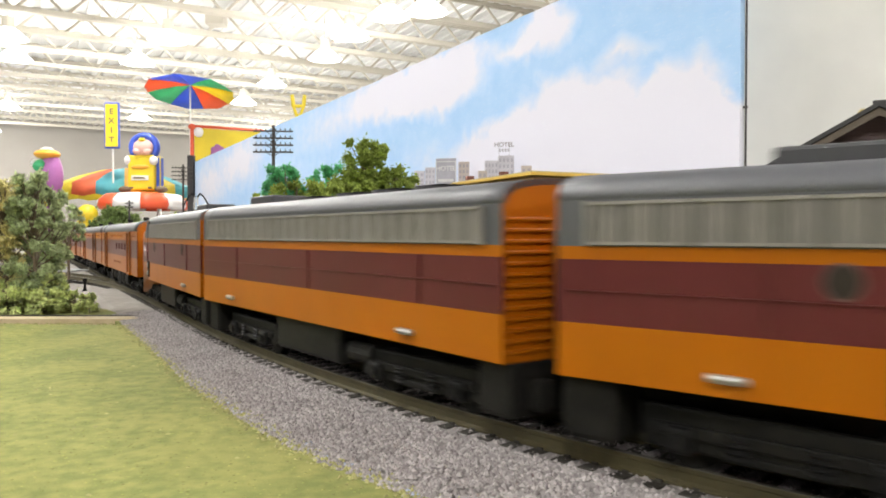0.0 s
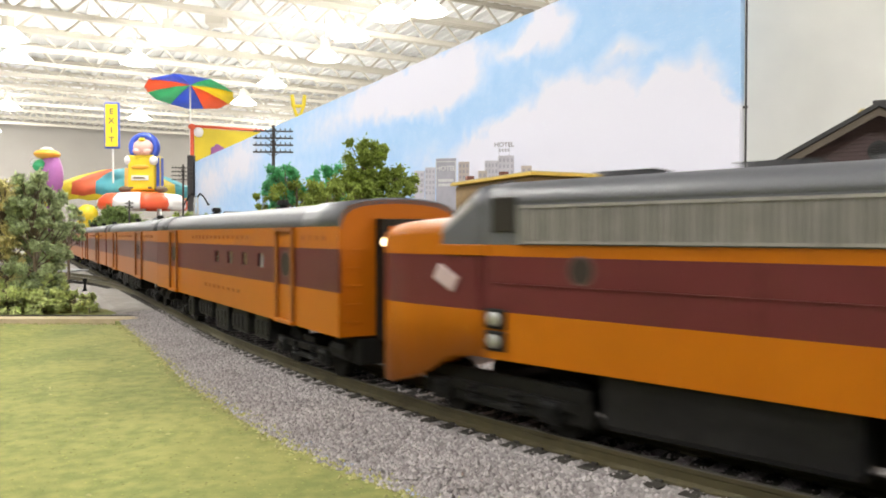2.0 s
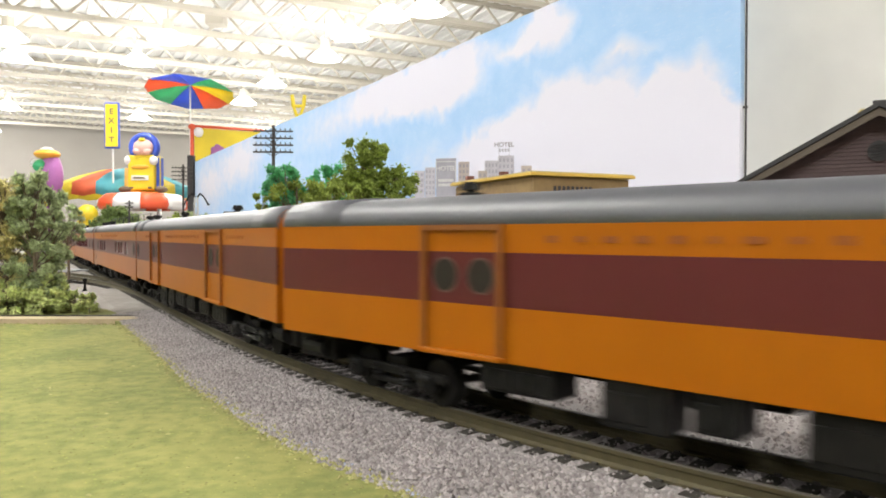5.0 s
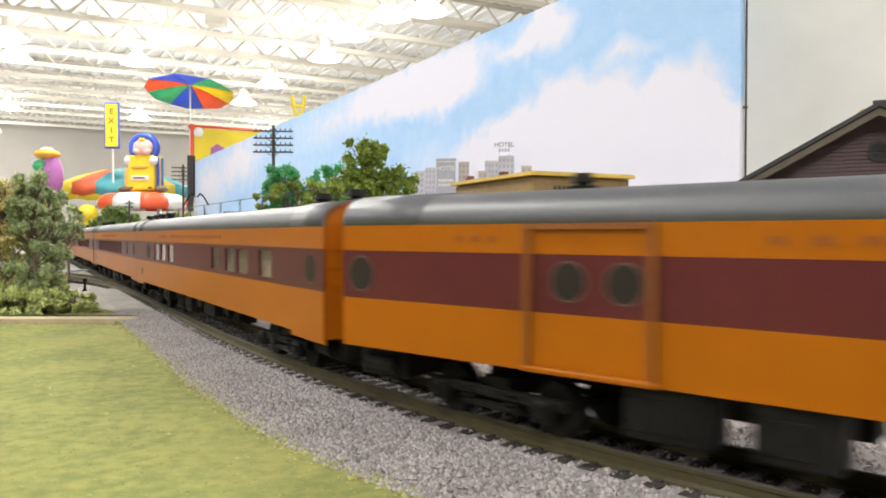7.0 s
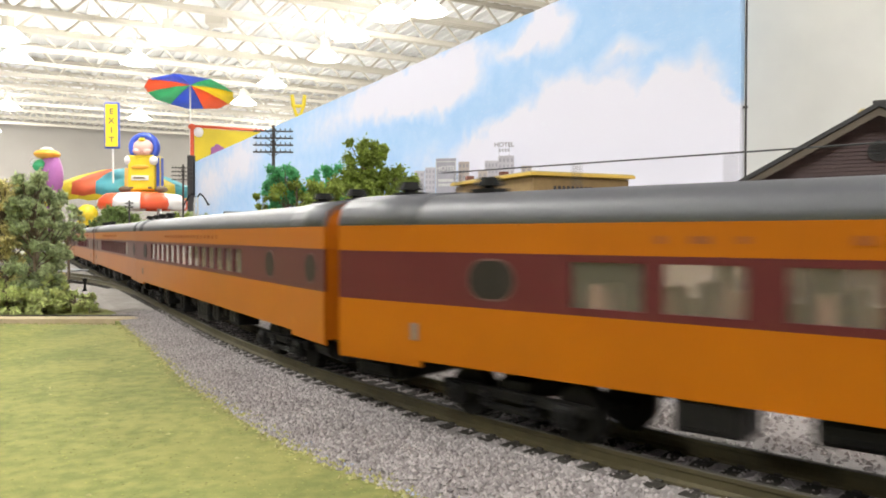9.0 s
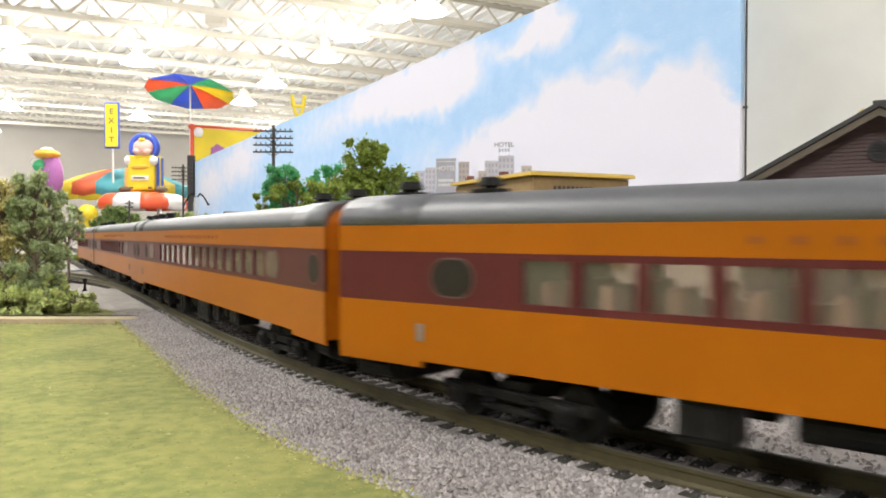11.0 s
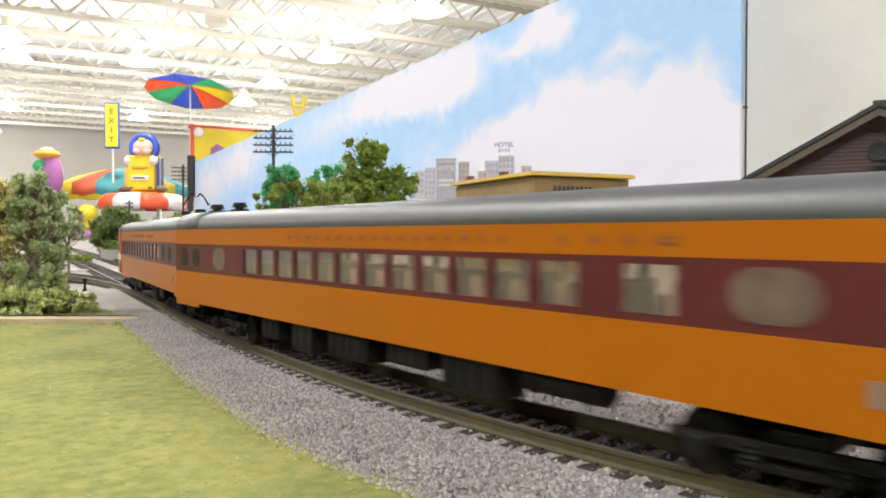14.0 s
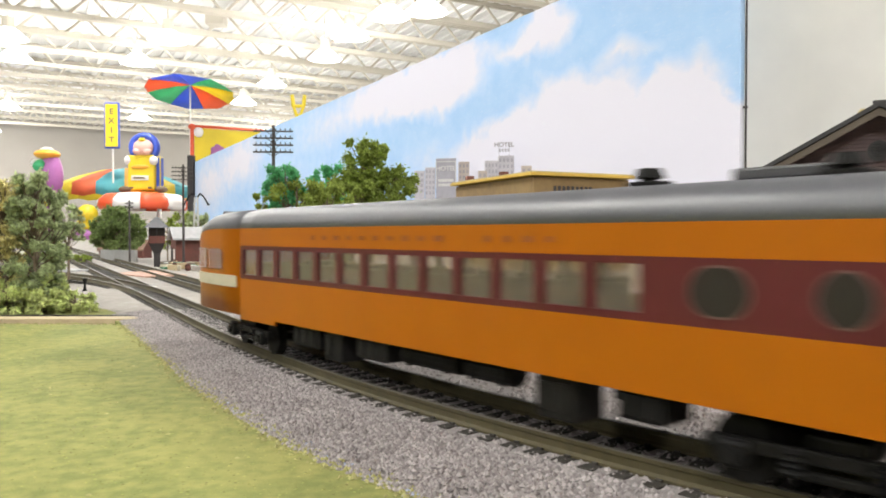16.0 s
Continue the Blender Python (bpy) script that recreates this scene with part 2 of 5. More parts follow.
def rails(name, s0, s1, off0=0.0, path=line, label=""):
    t = thing(name, label, "model track", kind="structure")
    for side in (-1, 1):
        c = side * 0.0087
        prof = [(c - 0.0011, RAIL - 0.0032), (c + 0.0011, RAIL - 0.0032), (c + 0.0011, RAIL - 0.0027), (c + 0.0005, RAIL - 0.0022), (c + 0.0005, RAIL - 0.0009),
                (c + 0.0007, RAIL - 0.0006), (c + 0.0007, RAIL), (c - 0.0007, RAIL), (c - 0.0007, RAIL - 0.0006), (c - 0.0005, RAIL - 0.0009),
                (c - 0.0005, RAIL - 0.0022), (c - 0.0011, RAIL - 0.0027)]
        r = ribbon("rail", s0, s1, prof, RAILSIDE, parent=t, off0=off0, path=path)
        ribbon("rail_head", s0, s1, [(c - 0.0006, RAIL), (c + 0.0006, RAIL), (c + 0.0006, RAIL + 0.00012), (c - 0.0006, RAIL + 0.00012)], RAILTOP,
               parent=r, off0=off0, path=path, label="polished rail head")
    return t


def far_track(s, off=0.0):
    return line(s, off - 0.048)


MAIN = rails("main_track", -3.4, L2 + 2.9, label="curved model railway track with weathered rails on dark ties")
SECOND = rails("second_track", -3.4, -0.02, path=far_track, label="parallel model railway track behind the main line")
SPUR = rails("branch_track", -0.75, -0.2, path=spur, label="branch track leaving the main line at the points")
def bed(name, s0, s1, path, w0, w1, label):
    prof = lambda s: [(verge_off(s) + w0, -0.0029), (verge_off(s) + w0 - 0.004, 0.0002), (0.0165, 0.0016), (-0.0165, 0.0016), (w1 + 0.006, 0.0004), (w1, -0.0029)]
    return tagged(ribbon(name, s0, s1, prof, BALLAST_BED, path=path), label, "ballast", kind="structure")


bed("ballast_bed", -0.085, L2 + 2.9, line, 0.003, -0.075, "light grey ballast bed under the main track")


tagged(ribbon("yard_bed", -3.4, -0.086, [(0.044, -0.0029), (0.030, 0.0008), (0.0165, 0.0016), (-0.066, 0.0016), (-0.10, -0.0029)], DIRT),
       "pale gritty roadbed under the yard tracks", "roadbed", kind="structure")


# ------------------------------------------------------------------ backdrop panels
def panel(name, a, b, z1, material, label, thick=0.012):
    a, b = Vector((*a, 0)), Vector((*b, 0))
    d = (b - a).normalized()
    n = Vector((-d.y, d.x, 0)) * thick
    bm = bmesh.new()
    slab(bm, [(a.x, a.y), (b.x, b.y), (b.x + n.x, b.y + n.y), (a.x + n.x, a.y + n.y)], -0.003, z1)
    return tagged(part(name, bm, material), label, "backdrop", kind="structure")


# painted clouds: along the board, up, half length, half height, weight
CLOUDS = [(0.14, 0.269, 0.17, 0.16, 1.5), (0.5, 0.29, 0.34, 0.167, 1.5), (0.31, 0.217, 0.43, 0.136, 1.5), (0.04, 0.182, 0.14, 0.11, 1.1),
          (0.8, 0.248, 0.32, 0.141, 1.2), (1.17, 0.522, 0.36, 0.128, 1.3), (1.53, 0.556, 0.46, 0.119, 0.75), (2.04, 0.521, 0.63, 0.138, 0.4),
          (0.6, 0.558, 0.15, 0.074, 0.9), (0.31, 0.451, 0.12, 0.045, 0.5), (0.76, 0.548, 0.17, 0.051, 0.45), (3.67, 0.495, 0.61, 0.201, 0.7),
          (4.56, 0.411, 0.84, 0.261, 0.6), (2.85, 0.41, 0.62, 0.226, 0.12), (1.19, 0.272, 0.34, 0.118, 0.25), (2.33, 0.265, 0.89, 0.15, 0.12)]


def sky_paint():
    """Brushed blue with white clouds that thicken towards the bottom of the board."""
    m = bpy.data.materials.new("painted_sky")
    m.use_nodes = True
    n, l = m.node_tree.nodes, m.node_tree.links
    b = n["Principled BSDF"]
    b.inputs["Roughness"].default_value, b.inputs["Specular IOR Level"].default_value = 0.75, 0.2
    tc, sep = n.new("ShaderNodeTexCoord"), n.new("ShaderNodeSeparateXYZ")
    l.new(tc.outputs["Object"], sep.inputs[0])

    def noise_of(scale, detail, stretch=(1, 1, 1), distort=0.0):
        mp, t = n.new("ShaderNodeMapping"), n.new("ShaderNodeTexNoise")
        mp.inputs["Scale"].default_value = stretch
        mp.inputs["Location"].default_value = (3.1, 1.7, 0.4)
        t.inputs["Scale"].default_value, t.inputs["Detail"].default_value, t.inputs["Distortion"].default_value = scale, detail, distort
        l.new(tc.outputs["Object"], mp.inputs["Vector"]), l.new(mp.outputs[0], t.inputs["Vector"])
        return t.outputs["Fac"]

    def calc(op, a, c):
        x = n.new("ShaderNodeMath")
        x.operation = op
        for i, v in enumerate((a, c)):
            if isinstance(v, float):
                x.inputs[i].default_value = v
            else:
                l.new(v, x.inputs[i])
        return x.outputs[0]

    # the board's own axes: along it from the near corner, and up
    along = n.new("ShaderNodeVectorMath")
    along.operation = "DOT_PRODUCT"
    along.inputs[1].default_value = (-0.4827, 0.8758, 0)
    l.new(tc.outputs["Object"], along.inputs[0])
    flat = n.new("ShaderNodeCombineXYZ")
    wob = calc("MULTIPLY", calc("SUBTRACT", noise_of(5, 6, (1, 1, 1.6)), 0.5), 0.24)
    wob2 = calc("MULTIPLY", calc("SUBTRACT", noise_of(9, 6, (1, 1, 1), 0.3), 0.5), 0.16)
    l.new(calc("ADD", calc("SUBTRACT", along.outputs["Value"], 0.932), wob), flat.inputs[0])
    l.new(calc("ADD", sep.outputs["Z"], wob2), flat.inputs[1])
    f = None
    for u, z, ru, rz, w in CLOUDS:
        mp, g = n.new("ShaderNodeMapping"), n.new("ShaderNodeTexGradient")
        mp.vector_type, g.gradient_type = "TEXTURE", "SPHERICAL"
        mp.inputs["Location"].default_value, mp.inputs["Scale"].default_value = (u, z, 0), (ru, rz, 1)
        l.new(flat.outputs[0], mp.inputs["Vector"]), l.new(mp.outputs[0], g.inputs["Vector"])
        v = calc("MULTIPLY", g.outputs["Fac"], w)
        f = v if f is None else calc("ADD", f, v)
    f = calc("ADD", f, calc("MULTIPLY", calc("SUBTRACT", noise_of(16, 5, (1, 1, 1.4)), 0.5), 0.35))
    r = n.new("ShaderNodeValToRGB")
    e = r.color_ramp.elements
    e[0].position, e[0].color = 0.0, (0.33, 0.53, 0.80, 1)
    e[1].position, e[1].color = 0.62, (0.70, 0.70, 0.79, 1)
    r.color_ramp.elements.new(0.22).color = (0.42, 0.59, 0.82, 1)
    sh = calc("ADD", f, 0.12)
    l.new(sh, r.inputs["Fac"])
    streak = noise_of(60, 4, (1, 1, 7))
    mx = n.new("ShaderNodeMix")
    mx.data_type = "RGBA"
    mx.inputs["B"].default_value = (0.78, 0.79, 0.84, 1)
    l.new(calc("MULTIPLY", calc("MAXIMUM", calc("SUBTRACT", streak, 0.6), 0.0), 1.6), mx.inputs["Factor"])
    l.new(r.outputs["Color"], mx.inputs["A"])
    l.new(mx.outputs["Result"], b.inputs["Base Color"])
    return m


SKY = sky_paint()
WHITEBOARD = mat("white_board", (0.76, 0.76, 0.72), 0.7, col2=(0.70, 0.70, 0.67), scale=14)
DARKWOOD = mat("dark_stained_wood", (0.035, 0.03, 0.03), 0.7, scale=60)
panel("sky_backdrop", (0.549, 1.37), (-1.947, 5.9), EYE + 0.57, SKY, "tall board painted with blue sky and white clouds")
panel("white_backdrop", (1.9, 1.35), (0.52, 1.52), 0.95, WHITEBOARD, "plain off-white board behind the station")
bm = bmesh.new()
box(bm, (0.5515, 1.3685, 0.306), (0.0024, 0.005, 0.618), 0.0005)
box(bm, (0.5495, 1.3655, EYE + 0.232), (0.008, 0.006, 0.004), 0.001)
tagged(part("edge_strip", bm, DARKWOOD), "thin dark edge strip on the sky board", "trim", kind="structure")
bm = bmesh.new()
box(bm, (-1.965, 5.86, 0.33), (0.05, 0.05, 0.666), 0.004)
tagged(part("end_post", bm, DARKWOOD), "dark wooden post at the end of the sky board", "post", kind="structure")


# ------------------------------------------------------------------ ties, ballast stones, grass tufts
def tie_mesh():
    bm = bmesh.new()
    box(bm, (0, 0, 0), (0.0034, 0.0264, 0.0019), 0.0002)
    for s in (-1, 1):
        for u in (-1, 1):
            box(bm, (0, s * 0.0087 + u * 0.0012, 0.0011), (0.0012, 0.0008, 0.0006))
    me = bpy.data.meshes.new("tie")
    bm.to_mesh(me)
    bm.free()
    me.materials.append(TIE)
    return me


TIE_MESH = tie_mesh()


def lay_ties(track, s0, s1, path, singly):
    """Ties 6.4 mm apart, singly where the camera is near, else joined."""
    rng = random.Random(5)
    vs, fs = [], []
    s = s0
    while s < s1:
        p, h = path(s)
        u = path(s + 0.001)[0] - p
        m = Matrix.Translation((p.x, p.y, RAIL - 0.0041)) @ Matrix.Rotation(math.atan2(u.y, u.x) + rng.uniform(-0.02, 0.02), 4, "Z")
        if singly:
            piece("tie", TIE_MESH, track, m @ Matrix.Translation((0, rng.uniform(-0.0003, 0.0003), 0)))
        else:
            k = len(vs)
            for x in (-0.0013, 0.0013):
                for y in (-0.0146, 0.0146):
                    for z in (-0.00095, 0.00095):
                        vs.append(m @ Vector((x, y, z)))
            fs += [tuple(k + i for i in q) for q in ((0, 1, 3, 2), (4, 6, 7, 5), (0, 4, 5, 1), (2, 3, 7, 6), (1, 5, 7, 3), (0, 2, 6, 4))]
        s += 0.0064
    if not singly:
        arrays("far_ties", vs, fs, TIE, track, kind="stuff")


lay_ties(MAIN, -0.62, L2, line, True)
lay_ties(MAIN, -3.4, -0.62, line, False)
lay_ties(SECOND, -3.4, -0.02, far_track, False)
lay_ties(SPUR, -0.75, -0.30, spur, False)


def stones(name, n, place, size, material, label, category, seed=3, flat=0.75):
    """n small angular stones; place(rng) gives the spot of each."""
    rng = np.random.RandomState(seed)
    octa = np.array([(1, 0, 0), (0, 1, 0), (-1, 0, 0), (0, -1, 0), (0, 0, 1), (0, 0, -1)], float)
    tri = np.array([(0, 1, 4), (1, 2, 4), (2, 3, 4), (3, 0, 4), (1, 0, 5), (2, 1, 5), (3, 2, 5), (0, 3, 5)])
    c = np.array([place(rng) for _ in range(n)])
    v = octa[None] * (rng.uniform(0.8, 1.15, (n, 6, 1))) * size * rng.uniform(0.6, 1.35, (n, 1, 1))
    a = rng.uniform(0, 6.28, n)
    ca, sa = np.cos(a)[:, None], np.sin(a)[:, None]
    x = v[..., 0] * ca - v[..., 1] * sa
    y = v[..., 0] * sa + v[..., 1] * ca
    v = np.stack([x, y, v[..., 2] * flat], -1) + c[:, None]
    f = tri[None] + 6 * np.arange(n)[:, None, None]
    return tagged(arrays(name, v.reshape(-1, 3), f.reshape(-1, 3), material), label, category, kind="stuff")


def on_bed(s0, s1, o0, o1):
    def place(rng):
        s = rng.uniform(s0, s1)
        e = verge_off(s) + 0.0022
        o = rng.uniform(o0, o1 or e)
        p, h = line(s, o)
        a = abs(o)
        z = 0.0014 - (a - 0.0165) * 0.0229 if o < -0.0165 else 0.0015 if a < 0.017 else 0.0015 - (a - 0.017) / (e - 0.017) * 0.0012
        return p.x, p.y, z + rng.uniform(-0.0001, 0.0002)
    return place


stones("ballast_stones", 27000, on_bed(-0.10, 0.42, 0.0140, 0.0), 0.00062, BALLAST, "loose light grey ballast stones beside the rails", "ballast")
stones("ballast_stones", 9000, on_bed(-0.10, 0.42, -0.0145, 0.0145), 0.0006, BALLAST, "loose grey ballast stones between the ties", "ballast", 4)
stones("ballast_stones", 14000, on_bed(-0.10, 0.52, -0.075, -0.0145), 0.00085, BALLAST, "loose light grey ballast stones beyond the rails", "ballast", 6)


def lawn_spot(rng):
    while True:
        x, y = rng.uniform(-0.32, 0.12), rng.uniform(0.085, 0.368)
        for s in np.linspace(-0.05, 0.4, 40):
            p, h = line(s, verge_off(s) + 0.001)
            if abs(p.y - y) < 0.007:
                if x < p.x - 0.001:
                    return x, y, 0.0003
                break
        else:
            return x, y, 0.0003


FOAM = mat("ground_foam_tufts", (0.27, 0.268, 0.075), 0.95, col2=(0.17, 0.19, 0.046), scale=260, island=0.42)
STRAW = mat("straw_fleck", (0.35, 0.335, 0.135), 0.95, scale=900, island=0.3)
stones("grass_tufts", 34000, lawn_spot, 0.0005, FOAM, "fine green ground foam scattered over the lawn", "grass", 8, 0.35)
stones("straw_flecks", 420, lawn_spot, 0.0007, STRAW, "pale straw flecks scattered on the lawn", "grass", 9, 0.5)


def edge_spot(rng):
    s = rng.uniform(-0.045, 0.42)
    p, h = line(s, verge_off(s) + 0.001 + rng.normal(0, 0.0018))
    return p.x, p.y, 0.0005


stones("edge_tufts", 2600, edge_spot, 0.0005, STRAW, "straw-coloured turf fraying along the ballast edge", "grass", 10)
BLUEFOAM = mat("pale_blue_foam", (0.42, 0.47, 0.62), 0.9, scale=300)


def foam_spot(rng):
    s = 0.08 + 0.24 * rng.uniform(0, 1)
    p, h = line(s, verge_off(s) - 0.0007 + rng.normal(0, 0.0009) + 0.001 * math.sin(s * 90))
    return p.x, p.y, 0.0002


stones("foam_crumbs", 450, foam_spot, 0.0006, BLUEFOAM, "pale blue foam crumbs showing along the ballast edge", "foam", 11)

# the joint between two boards of the layout
PLANK = mat("pale_plank", (0.55, 0.45, 0.28), 0.8, col2=(0.42, 0.34, 0.2), scale=90)
bm = bmesh.new()
slab(bm, [(-1.6, 0.3735), (-0.142, 0.3785), (-0.150, 0.391), (-1.6, 0.3825)], -0.0028, 0.0012)
tagged(part("board_joint", bm, PLANK), "pale wooden lip along the joint of two boards", "plank", kind="structure")
bm = bmesh.new()
rng = random.Random(2)
pts = [(-0.6 + i * 0.045, 0.3925 + rng.uniform(-0.001, 0.0015)) for i in range(11)]
slab(bm, pts + [(x, y + rng.uniform(0.0015, 0.005)) for x, y in pts[::-1]], -0.0028, 0.0014)
tagged(part("joint_gap", bm, DARKWOOD), "dark ragged gap along the board joint", "gap", kind="structure")


# ------------------------------------------------------------------ train
W2, ZS, ZB, ZM, ZE, ZR = 0.0175, 0.0122, 0.0243, 0.0351, 0.0407, 0.0478
WZ0, WZ1 = 0.0257, 0.0338


def truck(parent, x, axles, base):
    """A bogie that turns under its car."""
    tr = new("truck")
    tr.parent, tr.location = parent, (x, 0, 0)
    bm = bmesh.new()
    for s in (-1, 1):
        box(bm, (0, s * 0.0125, 0.0068), (base + 0.010, 0.0018, 0.0022), 0.0004)
        box(bm, (0, s * 0.0125, 0.0040), (base * 0.55, 0.0016, 0.0014), 0.0004)
    box(bm, (0, 0, 0.0078), (0.008, 0.024, 0.004), 0.0005)
    part("side_frame", bm, BLACK, tr)
    for i in range(axles):
        u = -base / 2 + base * i / (axles - 1)
        for s in (-1, 1):
            bm = bmesh.new()
            box(bm, (u, s * 0.0134, 0.0055), (0.0046, 0.0028, 0.0044), 0.0007)
            tube(bm, (u, s * 0.0145, 0.0055), (u, s * 0.0155, 0.0055), 0.0013, n=10)
            part("axle_box", bm, AXLEBOX, tr)
        bm = bmesh.new()
        for s in (-1, 1):
            tube(bm, (u, s * 0.0076, 0.0053), (u, s * 0.0098, 0.0053), 0.0053, n=20)
            tube(bm, (u, s * 0.0070, 0.0077 - 0.0024), (u, s * 0.0077, 0.0053), 0.0059, n=20)
        tube(bm, (u, -0.008, 0.0053), (u, 0.008, 0.0053), 0.001, n=6)
        part("wheelset", bm, BLACK, tr)
    for u in (-0.006, 0.006):
        for s in (-1, 1):
            bm = bmesh.new()
            loft(bm, [[(u + r * math.cos(a), s * 0.0128 + r * math.sin(a), 0.0042 + k * 0.0005) for a in np.linspace(0, 6.283, 9)[:-1]]
                      for k, r in enumerate((0.0017, 0.0011) * 4)])
            part("spring", bm, AXLEBOX, tr)
    return tr


AXLEBOX = mat("grey_weathered_casting", (0.017, 0.016, 0.016), 0.5, 0.1, col2=(0.006, 0.006, 0.006), scale=400, spec=0.15)


def cross(x, w=1.0, zs=ZS, bands=(ZB, ZM), ze=ZE, top=ZR):
    """A ring of the section at x: near skirt, up, over the roof, far skirt."""
    r = [(-W2 * w, zs), (-W2 * w, bands[0]), (-W2 * w, bands[1]), (-W2 * w, ze)]
    arch = [(-0.0174, 0.24), (-0.0167, 0.50), (-0.0148, 0.73), (-0.0112, 0.89), (-0.0058, 0.972), (0, 1.0)]
    r += [(y * w, ze + (top - ze) * f) for y, f in arch]
    return [(x, y, z) for y, z in r] + [(x, -y, z) for y, z in r[-2::-1]]


def side_wall(parent, sd, x0, x1, wins, bands=(ZB, ZM), ze=ZE, bottom=ZS, grey=0.0):
    """One side as a painted sheet with thickness and real window openings."""
    bm = bmesh.new()
    xs = sorted({x0, x1, *[w[0] for w in wins], *[w[1] for w in wins]})
    zs = sorted({bottom, *bands, ze, *([grey] if grey else []), *[w[2] for w in wins], *[w[3] for w in wins]})
    grid = {}
    for y in (sd * W2, sd * (W2 - 0.0009)):
        for i in range(len(xs) - 1):
            for j in range(len(zs) - 1):
                cx, cz = (xs[i] + xs[i + 1]) / 2, (zs[j] + zs[j + 1]) / 2
                if any(w[0] < cx < w[1] and w[2] < cz < w[3] for w in wins):
                    continue
                q = []
                for k, l in ((i, j), (i + 1, j), (i + 1, j + 1), (i, j + 1)):
                    if (k, l, y) not in grid:
                        grid[k, l, y] = bm.verts.new((xs[k], y, zs[l]))
                    q.append(grid[k, l, y])
                outer = abs(y) > W2 - 0.0005
                f = bm.faces.new(q if (sd < 0) == outer else q[::-1])
                f.material_index = (3 if grey and cz > grey else 1 if bands[0] < cz < bands[1] else 0) if outer else 2
    y0, y1 = sd * W2, sd * (W2 - 0.0009)
    for e in [e for e in bm.edges if len(e.link_faces) == 1 and abs(e.verts[0].co.y - y0) < 1e-7 and abs(e.verts[1].co.y - y0) < 1e-7]:
        k = []
        for v in e.verts:
            k.append(bm.verts.new((v.co.x, y1, v.co.z)))
        z = (e.verts[0].co.z + e.verts[1].co.z) / 2
        bm.faces.new((e.verts[0], e.verts[1], k[1], k[0])).material_index = 1 if bands[0] < z < bands[1] else 0
    bmesh.ops.remove_doubles(bm, verts=bm.verts[:], dist=1e-6)
    return part("side_wall", bm, (ORANGE, MAROON, TAN, ROOF), parent)


def arch_roof(parent, x0, x1, ze=ZE, top=ZR, material=None):
    bm = bmesh.new()
    a = [p[1:] for p in cross(0, ze=ze, top=top)][3:-3]
    u = [(y * 0.95, z - 0.0012) for y, z in a]
    n = 24
    fs = loft(bm, [[(x, y, z) for y, z in a] + [(x, y, z) for y, z in u[::-1]] for x in np.linspace(x0, x1, n)])
    for f in fs:
        f.smooth = len(f.verts) == 4
    return part("roof", bm, material or ROOF, parent)


def end_wall(parent, x, out, bands=(ZB, ZM), ze=ZE, top=ZR, bottom=ZS, ribs=0):
    """An orange end with a rounded top, a dark diaphragm frame, a door and grab irons."""
    ring = [p[1:] for p in cross(0, zs=bottom, bands=bands, ze=ze, top=top)]
    bm = bmesh.new()
    loft(bm, [[(x - out * 0.0012, y, z) for y, z in ring], [(x, y * 0.992, z if z < ze else ze + (z - ze) * 0.98) for y, z in ring]])
    w = part("end_wall", bm, ORANGE_END, parent)
    bm = bmesh.new()
    rings = [[(x + out * e, s1 * w_, z0 if s2 < 0 else z1) for s1, s2 in ((-1, -1), (1, -1), (1, 1), (-1, 1))]
             for e, w_, z0, z1 in ((0, 0.0074, 0.0121, 0.0427), (0.004, 0.0072, 0.0122, 0.0425), (0.004, 0.0056, 0.0136, 0.0409), (0, 0.0055, 0.0137, 0.0408), (0, 0.0074, 0.0121, 0.0427))]
    loft(bm, rings, caps=False)
    bmesh.ops.remove_doubles(bm, verts=bm.verts[:], dist=1e-6)
    if ribs:
        bm.free()
        bm = bmesh.new()
        box(bm, (x + out * 0.0008, 0, 0.026), (0.0016, 0.0072, 0.021), 0.0004)
    part("diaphragm", bm, BLACK, w, "black rubber diaphragm")
    for k in range(ribs):
        bm = bmesh.new()
        box(bm, (x + out * 0.0002, -0.0108, bottom + 0.002 + k * 0.0021), (0.0008, 0.0116, 0.0007), 0.0002)
        part("end_rib", bm, ORANGE_END, w)
    bm = bmesh.new()
    box(bm, (x + out * 0.0003, 0, 0.0265), (0.0006, 0.0085, 0.026), 0.0002)
    part("end_door", bm, ENDDOOR, w)
    bm = bmesh.new()
    for k in range(0 if ribs else 5):
        tube(bm, (x + out * 0.0007, -0.0160, 0.017 + k * 0.0045), (x + out * 0.0007, -0.0118, 0.017 + k * 0.0045), 0.00012, n=5)
    if ribs:
        bm.free()
    else:
        part("grab_irons", bm, ORANGE_END, w)
    bm = bmesh.new()
    box(bm, (x + out * 0.0025, 0, 0.0095), (0.008, 0.003, 0.0028), 0.0006)
    part("coupler", bm, BLACK, parent)
    bm = bmesh.new()
    if ribs:
        box(bm, (x - out * 0.005, 0, 0.0092), (0.0100, 0.0310, 0.0120), 0.0012)
        box(bm, (x + out * 0.0014, -0.0085, 0.0078), (0.0034, 0.0050, 0.0060), 0.0008)
        box(bm, (x + out * 0.0014, 0.0085, 0.0078), (0.0034, 0.0050, 0.0060), 0.0008)
        part("pilot_block", bm, BLACK, parent)
    else:
        box(bm, (x - out * 0.0075, 0, 0.0092), (0.0150, 0.0240, 0.0068), 0.0008)
        tube(bm, (x - out * 0.013, -0.0125, 0.0088), (x - out * 0.004, -0.0125, 0.0088), 0.0022, n=10)
        part("buffer_beam", bm, BLACK, parent)


